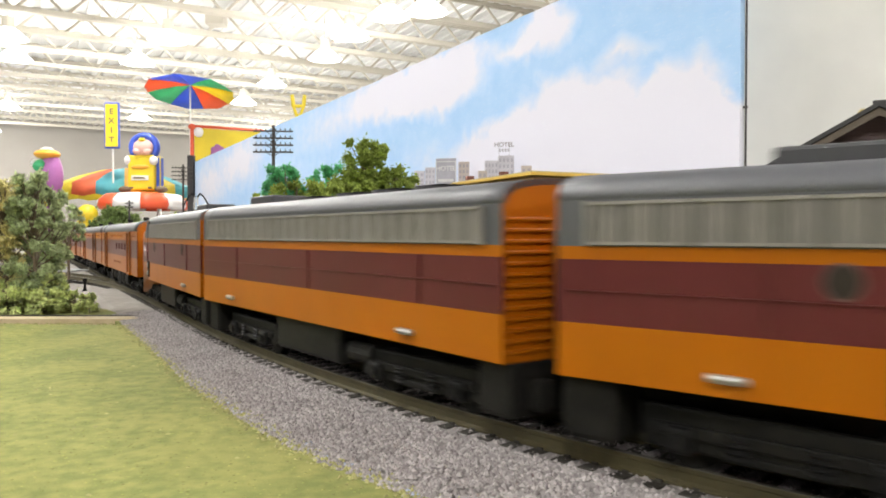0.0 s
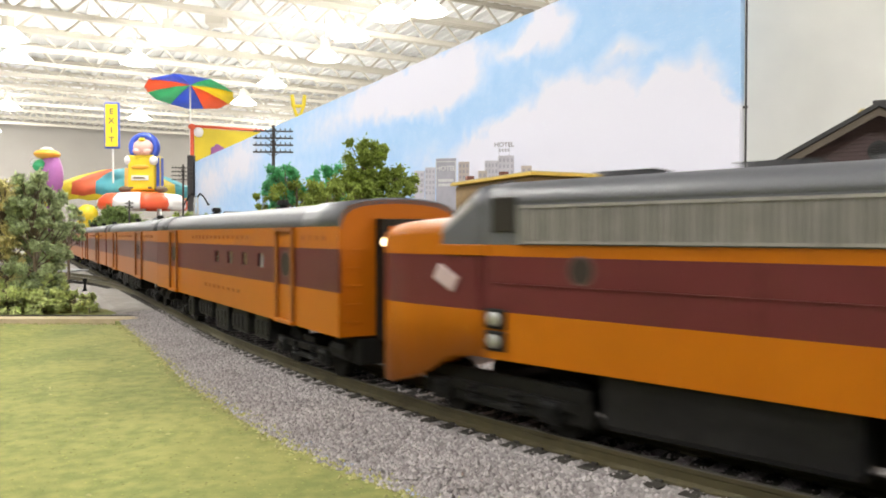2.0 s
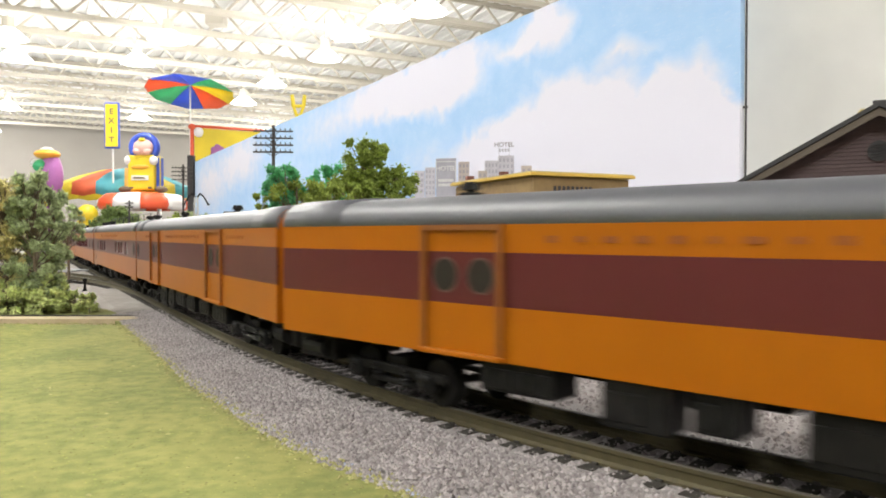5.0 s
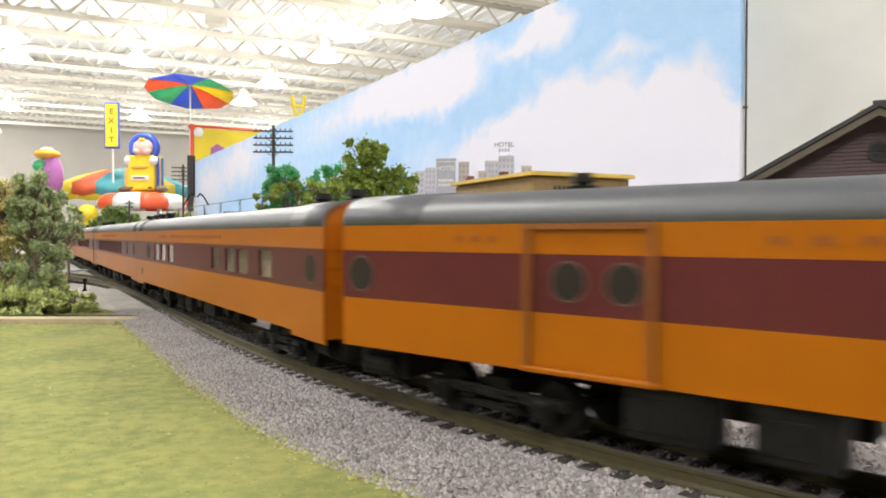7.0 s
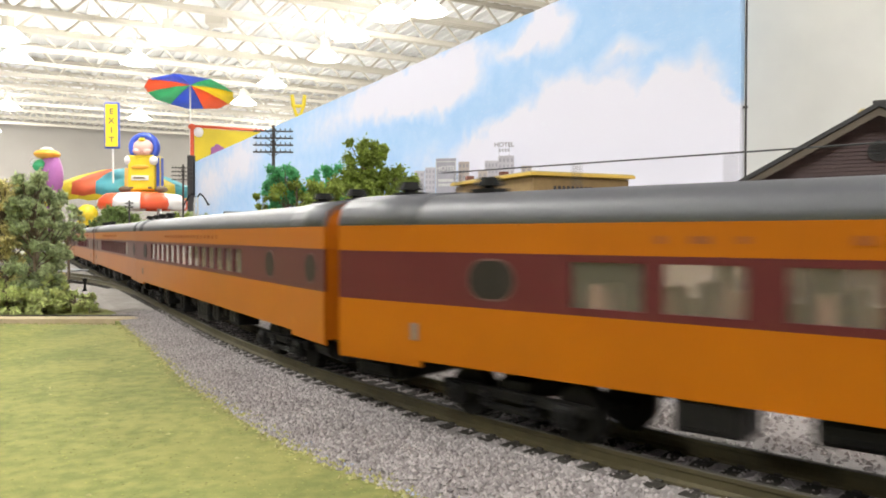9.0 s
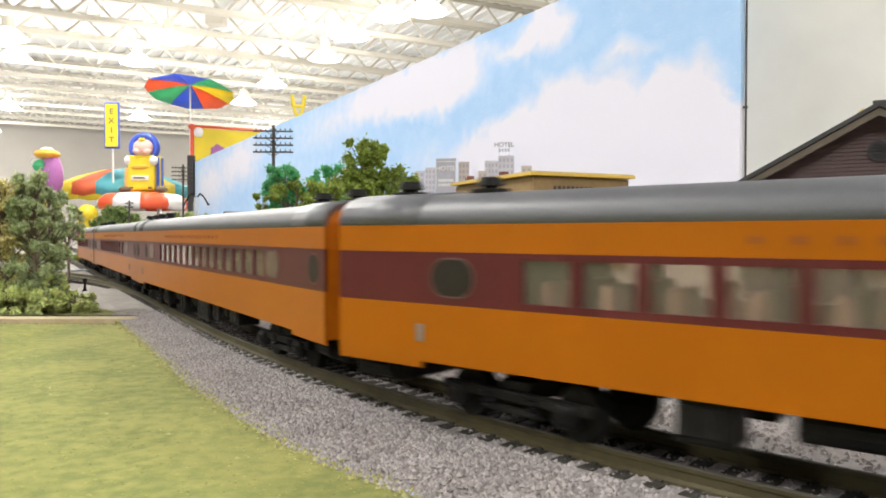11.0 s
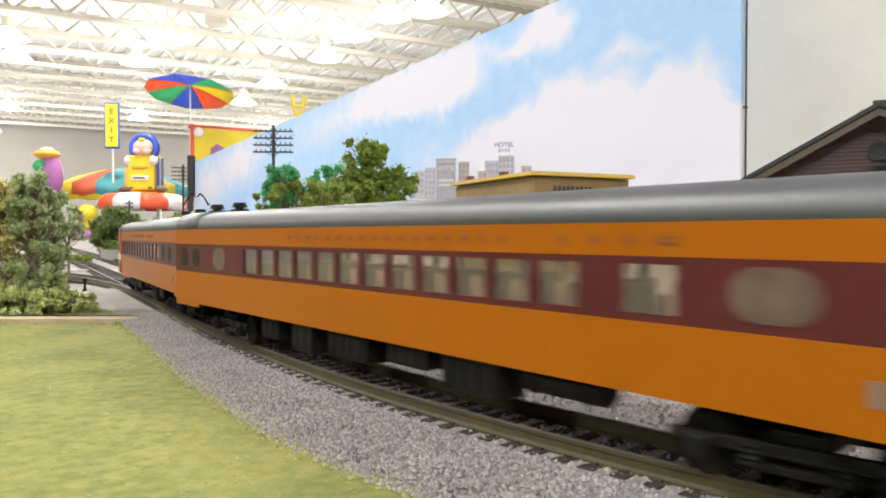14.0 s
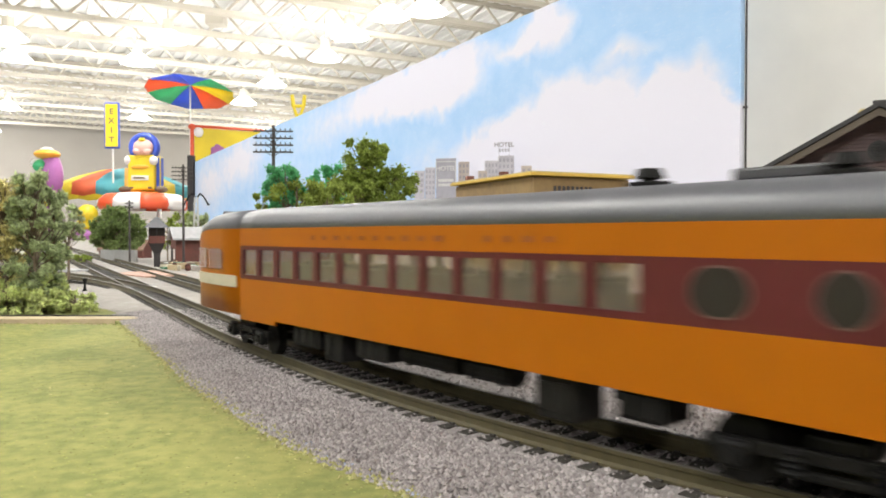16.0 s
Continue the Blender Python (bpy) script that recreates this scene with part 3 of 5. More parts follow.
def stadium(bm, x, z, w, h, y, d, mi=0):
    """A plate with round ends in the side's plane, from y to y + d."""
    r, n = h / 2, 10
    k = max(0.0, w / 2 - r)
    pts = [(x + k + r * math.cos(a), z + r * math.sin(a)) for a in np.linspace(-math.pi / 2, math.pi / 2, n)]
    pts += [(x - k - r * math.cos(a), z - r * math.sin(a)) for a in np.linspace(-math.pi / 2, math.pi / 2, n)]
    loft(bm, [[(a, y, b) for a, b in pts], [(a, y + d, b) for a, b in pts]], mi=mi)


def round_window(parent, x, w, h=0.0074, z=0.0299):
    for sd in (-1, 1):
        bm = bmesh.new()
        stadium(bm, x, z, w + 0.0008, h + 0.0008, sd * (W2 - 0.0001), sd * 0.00025)
        fr = part("round_window", bm, WINFRAME, parent)
        bm = bmesh.new()
        stadium(bm, x, z, w, h, sd * W2, sd * 0.0002)
        part("pane", bm, OVALGLASS if w > 0.0108 else DARKGLASS, fr)


ENDDOOR = mat("dark_brown_end_door", (0.035, 0.014, 0.008), 0.6, scale=200)
OVALGLASS = mat("curtained_window_glass", (0.20, 0.145, 0.105), 0.3, col2=(0.09, 0.06, 0.045), scale=120, spec=0.2)
WINFRAME = mat("window_trim", (0.12, 0.06, 0.055), 0.5, scale=300)


def lettering(parent, x0, x1, z, bars, h=0.0013, material=None):
    """Small plain bars in place of a line of letters."""
    bm = bmesh.new()
    rng = random.Random(int(x0 * 1e5))
    w = (x1 - x0) / bars
    for i in range(bars):
        k = w * rng.uniform(0.2, 0.5)
        box(bm, (x0 + (i + 0.5) * w, -W2 - 0.0001, z), (k, 0.0002, h * rng.uniform(0.85, 1.05)))
    part("lettering", bm, material or LETTER, parent)


LETTER = mat("maroon_letters", (0.25, 0.065, 0.008), 0.5, scale=300)


def skirt_gear(t, L, seed, cut=0.0):
    """Boxes, tanks and pipes under the floor."""
    rng = random.Random(seed)
    x = -L * 0.235
    while x < L * 0.215:
        l, d = rng.uniform(0.007, 0.021), rng.uniform(0.0075, 0.0112)
        k, m = rng.random(), rng.choice((BLACK, AXLEBOX, AXLEBOX))
        for sd in (-1, 1):
            bm = bmesh.new()
            if k < 0.25:
                tube(bm, (x, sd * 0.0118, ZS - 0.0022), (x + l, sd * 0.0118, ZS - 0.0022), 0.0030, n=14)
                tank = part("underfloor_tank", bm, m, t)
                for u in (0.15, 0.85):
                    bm = bmesh.new()
                    box(bm, (x + l * u, sd * 0.0118, ZS - 0.0012), (0.0009, 0.0066, 0.0074), 0.0002)
                    part("strap", bm, m, tank)
                continue
            box(bm, (x + l / 2, sd * 0.0118, ZS - d / 2 + 0.0022), (l, 0.0080, d), 0.0005)
            case = part("underfloor_box", bm, m, t)
            for j in range(int(l / 0.0045)):
                bm = bmesh.new()
                box(bm, (x + 0.0022 + j * 0.0045, sd * 0.0159, ZS - d / 2 + 0.0012), (0.0032, 0.0006, d * 0.52), 0.0002)
                part("access_panel", bm, m, case)
        x += l + rng.uniform(0.0025, 0.0105)
    bm = bmesh.new()
    box(bm, (cut / 2, 0, ZS + 0.0026), (L - 0.004 - cut, 2 * W2 - 0.0022, 0.0022))
    box(bm, (cut / 2, 0, ZS + 0.0004), (L - 0.008 - cut, 0.008, 0.0046), 0.0004)
    for s in (-1, 1):
        tube(bm, (-L * 0.45, s * 0.004, ZS - 0.0005), (L * 0.45, s * 0.004, ZS - 0.0005), 0.0007, n=6)
    part("floor_pan", bm, BLACK, t)


def roof_vent(t, x, y=0.0, l=0.0075, w=0.0075, h=0.0034):
    bm = bmesh.new()
    z = ZR - 0.5 * (y / 0.0058) ** 2 * 0.0004
    tube(bm, (x, y, z - 0.0012), (x, y, z + h * 0.45), w * 0.24, n=12)
    tube(bm, (x, y, z + h * 0.42), (x, y, z + h * 0.95), w * 0.40, w * 0.30, n=14)
    box(bm, (x, y, z + 0.0002), (l, w * 0.62, 0.0012), 0.0003)
    part("roof_vent", bm, BLACK, t)


def coach(name, label, L, wins=(), rounds=(), doors=(), vents=(), seats=True, tail=False, plates=(), text=(), small=()):
    """One car. wins: from, to along the car; rounds: middle, width; doors: from, to, with portholes or not."""
    t = thing(name, label, "passenger car", group="passenger cars")
    op = [(a, b, WZ0, WZ1) for a, b in wins] + [(a, b, 0.0285, 0.0328) for a, b in small]
    x0 = -L / 2 + (0.036 if tail else 0.0)
    low = ZS + (0.0011 if doors else 0.0)
    for sd in (-1, 1):
        side_wall(t, sd, x0, L / 2, op, bottom=low)
    arch_roof(t, x0, L / 2)
    end_wall(t, L / 2, 1, bottom=low)
    if tail:
        beaver_tail(t, x0, -L / 2 - 0.013)
    else:
        end_wall(t, -L / 2, -1, bottom=low)
    for e in (-1, 1):
        truck(t, e * L * (0.345 if not (tail and e < 0) else 0.372), 2, 0.029)
    skirt_gear(t, L, int(L * 1e4) + len(wins), 0.034 if tail else 0.0)
    # skirt step over the trucks
    for e in () if doors else (-1, 1):
        bm = bmesh.new()
        for sd in (-1, 1):
            box(bm, (e * (L / 2 - (0.0125 if not (tail and e < 0) else 0.048)), sd * (W2 - 0.0005), ZS - 0.0006), (0.025, 0.0008, 0.0016), 0.0002)
        part("step_skirt", bm, ORANGE, t)
    for a, b in wins:
        for sd in (-1, 1):
            bm = bmesh.new()
            box(bm, ((a + b) / 2, sd * (W2 - 0.0006), (WZ0 + WZ1) / 2), (b - a, 0.0002, WZ1 - WZ0))
            part("window", bm, GLASS, t).visible_shadow = False
    for a, b in small:
        bm = bmesh.new()
        box(bm, ((a + b) / 2, -W2 + 0.0006, 0.03065), (b - a, 0.0002, 0.0043))
        part("window", bm, GLASS, t)
    for x, w in rounds:
        round_window(t, x, w)
    for a, b, ports in doors:
        for sd in (-1, 1):
            bm = bmesh.new()
            y0, y1 = sd * (W2 - 0.0001), sd * (W2 + 0.0009)
            ring = lambda y, g: [(a - g, y, 0.0136), (a - g, y, 0.0401 + g), (b + g, y, 0.0401 + g), (b + g, y, 0.0136)]
            loft(bm, [ring(y0, 0.0006), ring(y1, 0.0006), ring(y1, -0.0005), ring(y0, -0.0005)], close=False, caps=False)
            d = part("door_frame", bm, DOORTRIM, t)
            bm = bmesh.new()
            box(bm, ((a + b) / 2, sd * (W2 + 0.0006), 0.0138), (b - a + 0.002, 0.0016, 0.0011), 0.0003)
            part("sill", bm, ORANGE, d)
        for x in ports:
            round_window(t, x, 0.0068, 0.0068, 0.0302)
    for v in vents:
        roof_vent(t, *v)
    for x in plates:
        bm = bmesh.new()
        box(bm, (x, -W2 - 0.0001, 0.0182), (0.0017, 0.0004, 0.0036), 0.0001)
        part("grab_plate", bm, PLATE, t)
    for a, b, z, n in text:
        lettering(t, a, b, z, n)
    if seats and wins:
        a, b = min(w[0] for w in wins), max(w[1] for w in wins)
        bm = bmesh.new()
        box(bm, (0, 0, 0.0171), (L - 0.006, 0.030, 0.0010))
        x = a
        while x < b:
            for s in (-1, 1):
                box(bm, (x, s * 0.0095, 0.0205), (0.0055, 0.0105, 0.0045), 0.0006)
                box(bm, (x + 0.003, s * 0.0095, 0.0250), (0.0016, 0.0105, 0.0095), 0.0006)
            x += 0.0126
        part("seats", bm, SEAT, t)
    for u in (-1, 1):
        if tail and u < 0:
            continue
        bm = bmesh.new()
        ring = [p[1:] for p in cross(0)][3:-3]
        loft(bm, [[(u * (L / 2 - 0.0242 + k), y * 1.012, z + 0.0004) for y, z in ring] + [(u * (L / 2 - 0.0242 + k), y * 0.96, z - 0.0006) for y, z in ring[::-1]]
                  for k in (0.0, 0.0236)], smooth=True)
        part("roof_end_cover", bm, ROOF, t)
    return t


DOORTRIM = mat("brown_orange_trim", (0.24, 0.075, 0.006), 0.5, scale=300)
CREAM = mat("cream_marker_band", (0.55, 0.5, 0.38), 0.5, scale=300)


def beaver_tail(t, x0, x1):
    """The rounded, sloping tail of the last car."""
    bm = bmesh.new()
    rings = []
    for f, w, top, ze in ((0, 1.0, ZR, ZE), (0.35, 0.985, ZR - 0.0002, ZE), (0.6, 0.94, 0.0470, 0.0405), (0.8, 0.86, 0.0448, 0.0396), (0.93, 0.76, 0.0408, 0.0372), (1.0, 0.66, 0.0378, 0.0356)):
        rings.append(cross(x0 + (x1 - x0) * f, w, ze=ze, top=top))
    fs = loft(bm, rings)
    n = len(rings[0])
    for k, f in enumerate(fs[:-2]):
        i = k % n
        f.smooth = True
        f.material_index = 2 if 3 <= i < n - 4 else 0
    b = part("tail", bm, (ORANGE, MAROON, ROOF), t)
    bm = bmesh.new()
    for sd in (-1, 1):
        for f0, f1, w0, w1 in ((0.30, 0.58, 0.987, 0.944), (0.64, 0.92, 0.924, 0.768)):
            q = [(x0 + (x1 - x0) * f0, sd * (W2 * w0 + 0.0004)), (x0 + (x1 - x0) * f1, sd * (W2 * w1 + 0.0004))]
            loft(bm, [[(x, y, 0.0268) for x, y in q] + [(x, y - sd * 0.0006, 0.0268) for x, y in q[::-1]],
                      [(x, y, 0.0338) for x, y in q] + [(x, y - sd * 0.0006, 0.0338) for x, y in q[::-1]]])
    part("tail_window", bm, GLASS, b)
    bm = bmesh.new()
    for sd in (-1, 1):
        q = [(x0 + (x1 - x0) * f, sd * (W2 * w + 0.0005)) for f, w in ((0.06, 0.997), (0.35, 0.985), (0.6, 0.94), (0.8, 0.86), (0.93, 0.76), (1.0, 0.66))]
        loft(bm, [[(x, y, 0.0212) for x, y in q] + [(x, y - sd * 0.0008, 0.0212) for x, y in q[::-1]],
                  [(x, y, 0.0250) for x, y in q] + [(x, y - sd * 0.0008, 0.0250) for x, y in q[::-1]]])
    part("marker_band", bm, CREAM, b, "cream band with wings round the tail")
    bm = bmesh.new()
    ball(bm, (x1 + 0.003, -0.0085, 0.0372), (0.0014, 0.0012, 0.001))
    part("tail_lamp", bm, WHITEDECAL, b)


EZS, EZE, EZR = 0.0144, 0.0445, 0.0497
NB = (0.0237, 0.0345)
EG = 0.0367


def fan(t, x, r=0.0062):
    bm = bmesh.new()
    tube(bm, (x, 0, EZR - 0.0008), (x, 0, EZR + 0.0008), r, n=24)
    f = part("roof_fan", bm, ROOF_DARK, t)
    bm = bmesh.new()
    for k in range(6):
        tube(bm, (x - r * 0.9 + k * r * 0.36, -r * 0.6, EZR + 0.001), (x - r * 0.9 + k * r * 0.36, r * 0.6, EZR + 0.001), 0.00025, n=5)
    part("fan_grille", bm, AXLEBOX, f)


def diesel(name, label, L, cab, ports, box_x):
    """A streamlined diesel unit; cab: with its nose at the rear end."""
    t = thing(name, label, "locomotive", group="diesel units")
    x0 = -L / 2 + (0.037 if cab else 0.0)
    for sd in (-1, 1):
        side_wall(t, sd, x0, L / 2, [], NB, EZE, EZS, EG)
    arch_roof(t, x0, L / 2, EZE, EZR, ROOF)
    end_wall(t, L / 2, 1, NB, EZE, EZR, EZS, 13)
    if cab:
        nose(t, x0, -L / 2)
    else:
        end_wall(t, -L / 2, -1, NB, EZE, EZR, EZS, 13)
    g0, g1 = x0 + (0.009 if cab else 0.006), L / 2 - 0.006
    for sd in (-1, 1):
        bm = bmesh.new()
        # backing sheet: the shade behind the louvres is put into its colour
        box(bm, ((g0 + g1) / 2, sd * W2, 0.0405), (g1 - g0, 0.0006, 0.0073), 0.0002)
        gr = part("grille", bm, GRILLE, t, "stainless steel side grille on a dark sheet coloured as its shade")
        n = 9
        w = (g1 - g0) / n
        for k in range(n):
            bm = bmesh.new()
            for j in range(12):
                box(bm, (g0 + k * w + (j + 0.5) * w / 12, sd * (W2 + 0.0004), 0.0405), (w / 12 * (0.62 if j % 4 else 0.2), 0.0004, 0.0067))
            for z in (0.0372, 0.0438):
                box(bm, (g0 + (k + 0.5) * w, sd * (W2 + 0.0005), z), (w - 0.0008, 0.0005, 0.0005))
            part("louvre_panel", bm, SILVER, gr)
        for u in (g0, g1):
            bm = bmesh.new()
            box(bm, (u, sd * (W2 + 0.0004), 0.0405), (0.0008, 0.0008, 0.0075))
            part("grille_frame", bm, SILVER, gr)
        bm = bmesh.new()
        box(bm, ((x0 + L / 2) / 2, sd * (W2 + 0.0001), 0.0292), (L / 2 - x0 - 0.004, 0.0003, 0.0002))
        part("seam_strip", bm, MAROON, t)
    for x in ports:
        round_window(t, x, 0.0046, 0.0046, 0.0322)
    for x in (L * 0.31,) if cab else (-L * 0.33, L * 0.31):
        for sd in (-1, 1):
            bm = bmesh.new()
            box(bm, (x, sd * (W2 + 0.0006), 0.0172), (0.006, 0.0016, 0.0014), 0.0006)
            part("step_light", bm, STEEL, t, "small bright metal step")
    for x in (-0.30 * L, 0.02 * L, 0.34 * L):
        bm = bmesh.new()
        for sd in (-1, 1):
            box(bm, (x, sd * (W2 + 0.0001), 0.0291), (0.0004, 0.0004, 0.0107))
        part("panel_seam", bm, MAROON, t)
    for e in (-1, 1):
        tr = truck(t, e * L * 0.29, 2, 0.031)
        for sd in (-1, 1):
            bm = bmesh.new()
            box(bm, (0, sd * 0.0118, 0.0070), (0.046, 0.0016, 0.0072), 0.0006)
            part("truck_plate", bm, BLACK, tr)
    bm = bmesh.new()
    box(bm, (-0.004, 0, 0.0096), (0.042, 0.030, 0.0110), 0.0012)
    part("fuel_tank", bm, AXLEBOX, t)
    bm = bmesh.new()
    tube(bm, (0.021, -0.0125, 0.0085), (0.033, -0.0125, 0.0085), 0.0026, n=12)
    tube(bm, (0.021, 0.0125, 0.0085), (0.033, 0.0125, 0.0085), 0.0026, n=12)
    part("air_tank", bm, BLACK, t)
    bm = bmesh.new()
    box(bm, ((x0 + L / 2) / 2, 0, EZS + 0.0015), (L / 2 - x0 - 0.004, 0.032, 0.003))
    part("floor_pan", bm, BLACK, t)
    bm = bmesh.new()
    box(bm, ((x0 + L / 2) / 2, 0, 0.0098), (L / 2 - x0 - 0.012, 0.012, 0.0104), 0.0006)
    part("centre_sill", bm, BLACK, t)
    for x in (-0.16, 0.0, 0.12, 0.24):
        fan(t, x * L)
    bm = bmesh.new()
    box(bm, (box_x, 0, EZR + 0.0009), (0.021, 0.013, 0.0034), 0.0007)
    part("roof_box", bm, ROOF_DARK, t)
    return t


def nose(t, x0, x1):
    """Cab and rounded nose, from the cab's back at x0 to the tip at x1."""
    bm = bmesh.new()
    d = x1 - x0
    rings = [cross(x0, 1.0, EZS, NB, EZE, EZR), cross(x0 + d * 0.10, 1.0, EZS, NB, EZE - 0.0003, EZR - 0.0002),
             cross(x0 + d * 0.34, 0.985, EZS - 0.001, NB, 0.0386, 0.0430), cross(x0 + d * 0.60, 0.97, EZS - 0.006, NB, 0.0384, 0.0426),
             cross(x0 + d * 0.82, 0.91, EZS - 0.009, NB, 0.0380, 0.0420), cross(x0 + d * 0.94, 0.79, EZS - 0.009, NB, 0.0374, 0.0408),
             cross(x1, 0.60, EZS - 0.009, NB, 0.0370, 0.0394)]
    fs = loft(bm, rings)
    n = len(rings[0])
    for k, f in enumerate(fs[:-2]):
        i, r = k % n, k // n
        f.smooth = True
        f.material_index = 1 if i in (1, n - 3) else 2 if r < 2 and i in (2, n - 4) else 2 if r == 0 and 3 <= i < n - 4 else 3 if r == 1 and 3 <= i < n - 4 else 0
    fs[-1].material_index = 1
    b = part("nose", bm, (ORANGE, MAROON, ROOF, SILVER), t)
    for sd in (-1, 1):
        bm = bmesh.new()
        q = [(x0 + d * 0.12, sd * 0.0025, 0.0493), (x0 + d * 0.12, sd * 0.0135, 0.0472), (x0 + d * 0.33, sd * 0.0140, 0.0418), (x0 + d * 0.33, sd * 0.0025, 0.0438)]
        loft(bm, [[(x, y, z + 0.0006) for x, y, z in q], [(x - 0.0006, y, z + 0.0012) for x, y, z in q]])
        part("windscreen", bm, DARKGLASS, b)
        bm = bmesh.new()
        box(bm, (x0 + 0.0045, sd * (W2 + 0.0001), 0.0425), (0.0060, 0.0006, 0.0068), 0.0003)
        part("cab_window", bm, DARKGLASS, b)
        bm = bmesh.new()
        box(bm, (x0 - 0.0061, sd * (W2 + 0.0001), (NB[1] + EG) / 2), (0.0130, 0.0006, EG - NB[1]), 0.0002)
        part("belt_stripe", bm, ORANGE, b, "orange stripe under the cab windows")
        bm = bmesh.new()
        m = Matrix.Translation((x0 + d * 0.30, sd * 0.0175, 0.0298)) @ Matrix.Rotation(sd * radians(-3), 4, "Z") @ Matrix.Rotation(0.5, 4, "Y")
        box(bm, (0, 0, 0), (0.0060, 0.0008, 0.0036), 0.0003, m=m)
        part("emblem", bm, WHITEDECAL, b)
        bm = bmesh.new()
        for z in (0.0180, 0.0223):
            box(bm, (x0 + 0.0025, sd * (W2 + 0.0002), z), (0.0052, 0.0008, 0.0040), 0.0004)
        st = part("step_recess", bm, BLACK, b)
        for z in (0.0180, 0.0223):
            bm = bmesh.new()
            ball(bm, (x0 + 0.0025, sd * (W2 + 0.0007), z), (0.0017, 0.0005, 0.0014))
            part("foot_hole", bm, STEEL, st)
    for sd in (-1, 1):
        bm = bmesh.new()
        ball(bm, (x0 + d * 0.95, sd * 0.0126, 0.0370), (0.0014, 0.0011, 0.0014))
        part("class_light", bm, LAMPGLOW, b, "glowing amber class light")
    for z in (0.0352, 0.0296):
        bm = bmesh.new()
        tube(bm, (x1 + 0.0006, 0, z), (x1 - 0.0026, 0, z), 0.0032, 0.0026, 18)
        part("headlight", bm, LAMPGLOW, b, "lit round headlight")


GAP = 0.00854
LE, LC = 0.17325, 0.2988
mm = lambda pairs: [(a / 1000, b / 1000) for a, b in pairs]
ROWW = [(-93.9 + i * 12.6 - 5.05, -93.9 + i * 12.6 + 5.05) for i in range(16)]
VENT4 = lambda L: [(-L / 2 + 0.010, -0.004), (L / 2 - 0.012, -0.003), (L / 2 - 0.034, -0.004), (-L / 2 + 0.033, -0.004)]
TRAIN = [diesel("diesel_booster", "orange and maroon booster diesel unit with silver grilles", LE, False, (-0.042, 0.012, 0.030), -0.044),
         diesel("diesel_booster", "orange and maroon booster diesel unit with silver grilles", LE, False, (), -0.058),
         diesel("diesel_cab_unit", "orange and maroon cab diesel, its lit nose facing the cars", LE, True, (-0.0275, 0.0490), 0.035)]
A = [("baggage_car", "orange and maroon mail car with small square windows", 0.2218,
      dict(wins=(), small=[(a / 1000 - 0.0031, a / 1000 + 0.0031) for a in (-0.5, 16.5, 33.5, 50.6)], doors=[(0.0667, 0.0800, (0.0735,)), (-0.0798, -0.066, (-0.073,))],
           text=[(-0.04, 0.04, 0.0378, 14), (0.085, 0.104, 0.0378, 4), (-0.02, 0.03, 0.0195, 8)])),
     ("baggage_car", "orange and maroon baggage car with two portholed doors", 0.2601,
      dict(wins=(), doors=[(0.0493, 0.0750, (0.0581, 0.0696)), (-0.0756, -0.0542, (-0.0696, -0.0596))], rounds=[],
           text=[(0.080, 0.115, 0.0378, 7), (-0.045, 0.03, 0.0378, 12)])),
     ("baggage_car", "orange and maroon express car with portholes in its doors", 0.2670,
      dict(wins=(), doors=[(0.0474, 0.0706, (0.0542, 0.0656)), (-0.0813, -0.0565, (-0.0727, -0.0616))], rounds=[(-0.1272, 0.0070)],
           text=[(-0.1, -0.088, 0.0378, 3), (-0.04, 0.035, 0.0378, 12), (0.076, 0.1, 0.0378, 5)])),
     ("lounge_car", "orange and maroon lounge car with a rail along its roof", LC,
      dict(wins=mm([(-88.5, -74.7), (-71.3, -57.9), (-52, -39.2), (33.7, 46.3), (54, 67), (69.3, 83), (94.7, 107.5)]),
           rounds=[(-0.1060, 0.0105), (0.1403, 0.0066)], plates=(-0.1259,), text=[(-0.045, 0.05, 0.0378, 16), (-0.075, -0.055, 0.0378, 3)])),
     ("coach_car", "orange and maroon coach with a row of square windows", LC,
      dict(wins=mm(ROWW[:14]), rounds=[(-0.116, 0.0107), (0.106, 0.008), (0.1400, 0.0068)], plates=(-0.1246,), text=[(-0.06, 0.045, 0.0378, 17)])),
     ("coach_car", "orange and maroon coach with a row of square windows", LC,
      dict(wins=mm([(-68.1 + i * 12.48 - 5, -68.1 + i * 12.48 + 5) for i in range(14)]), rounds=[(-0.1405, 0.0064), (-0.1130, 0.0068), (-0.0957, 0.0125), (0.1080, 0.0118), (0.1420, 0.0068)], plates=(-0.1250,), text=[(-0.06, 0.045, 0.0378, 17)])),
     ("coach_car", "orange and maroon coach with a row of square windows", LC,
      dict(wins=mm([(a + 17.6, b + 17.6) for a, b in ROWW[:12]] + [(77, 88)]), rounds=[(-0.1028, 0.0112), (-0.1265, 0.0062), (-0.1395, 0.0062), (0.1040, 0.0130), (0.1432, 0.0068)],
           plates=(0.118,), text=[(-0.05, 0.05, 0.0378, 17), (0.06, 0.09, 0.0378, 4)])),
     ("observation_car", "orange and maroon tail car with a rounded sloping end", 0.2629,
      dict(wins=mm([(-88.3 + i * 12.15 - 4.7, -88.3 + i * 12.15 + 4.7) for i in range(13)]), rounds=[(0.0766, 0.0098), (0.0950, 0.0066), (0.1225, 0.0068)],
           plates=(0.1047,), tail=True, text=[(-0.05, 0.012, 0.0378, 10), (0.022, 0.045, 0.0378, 4)]))]
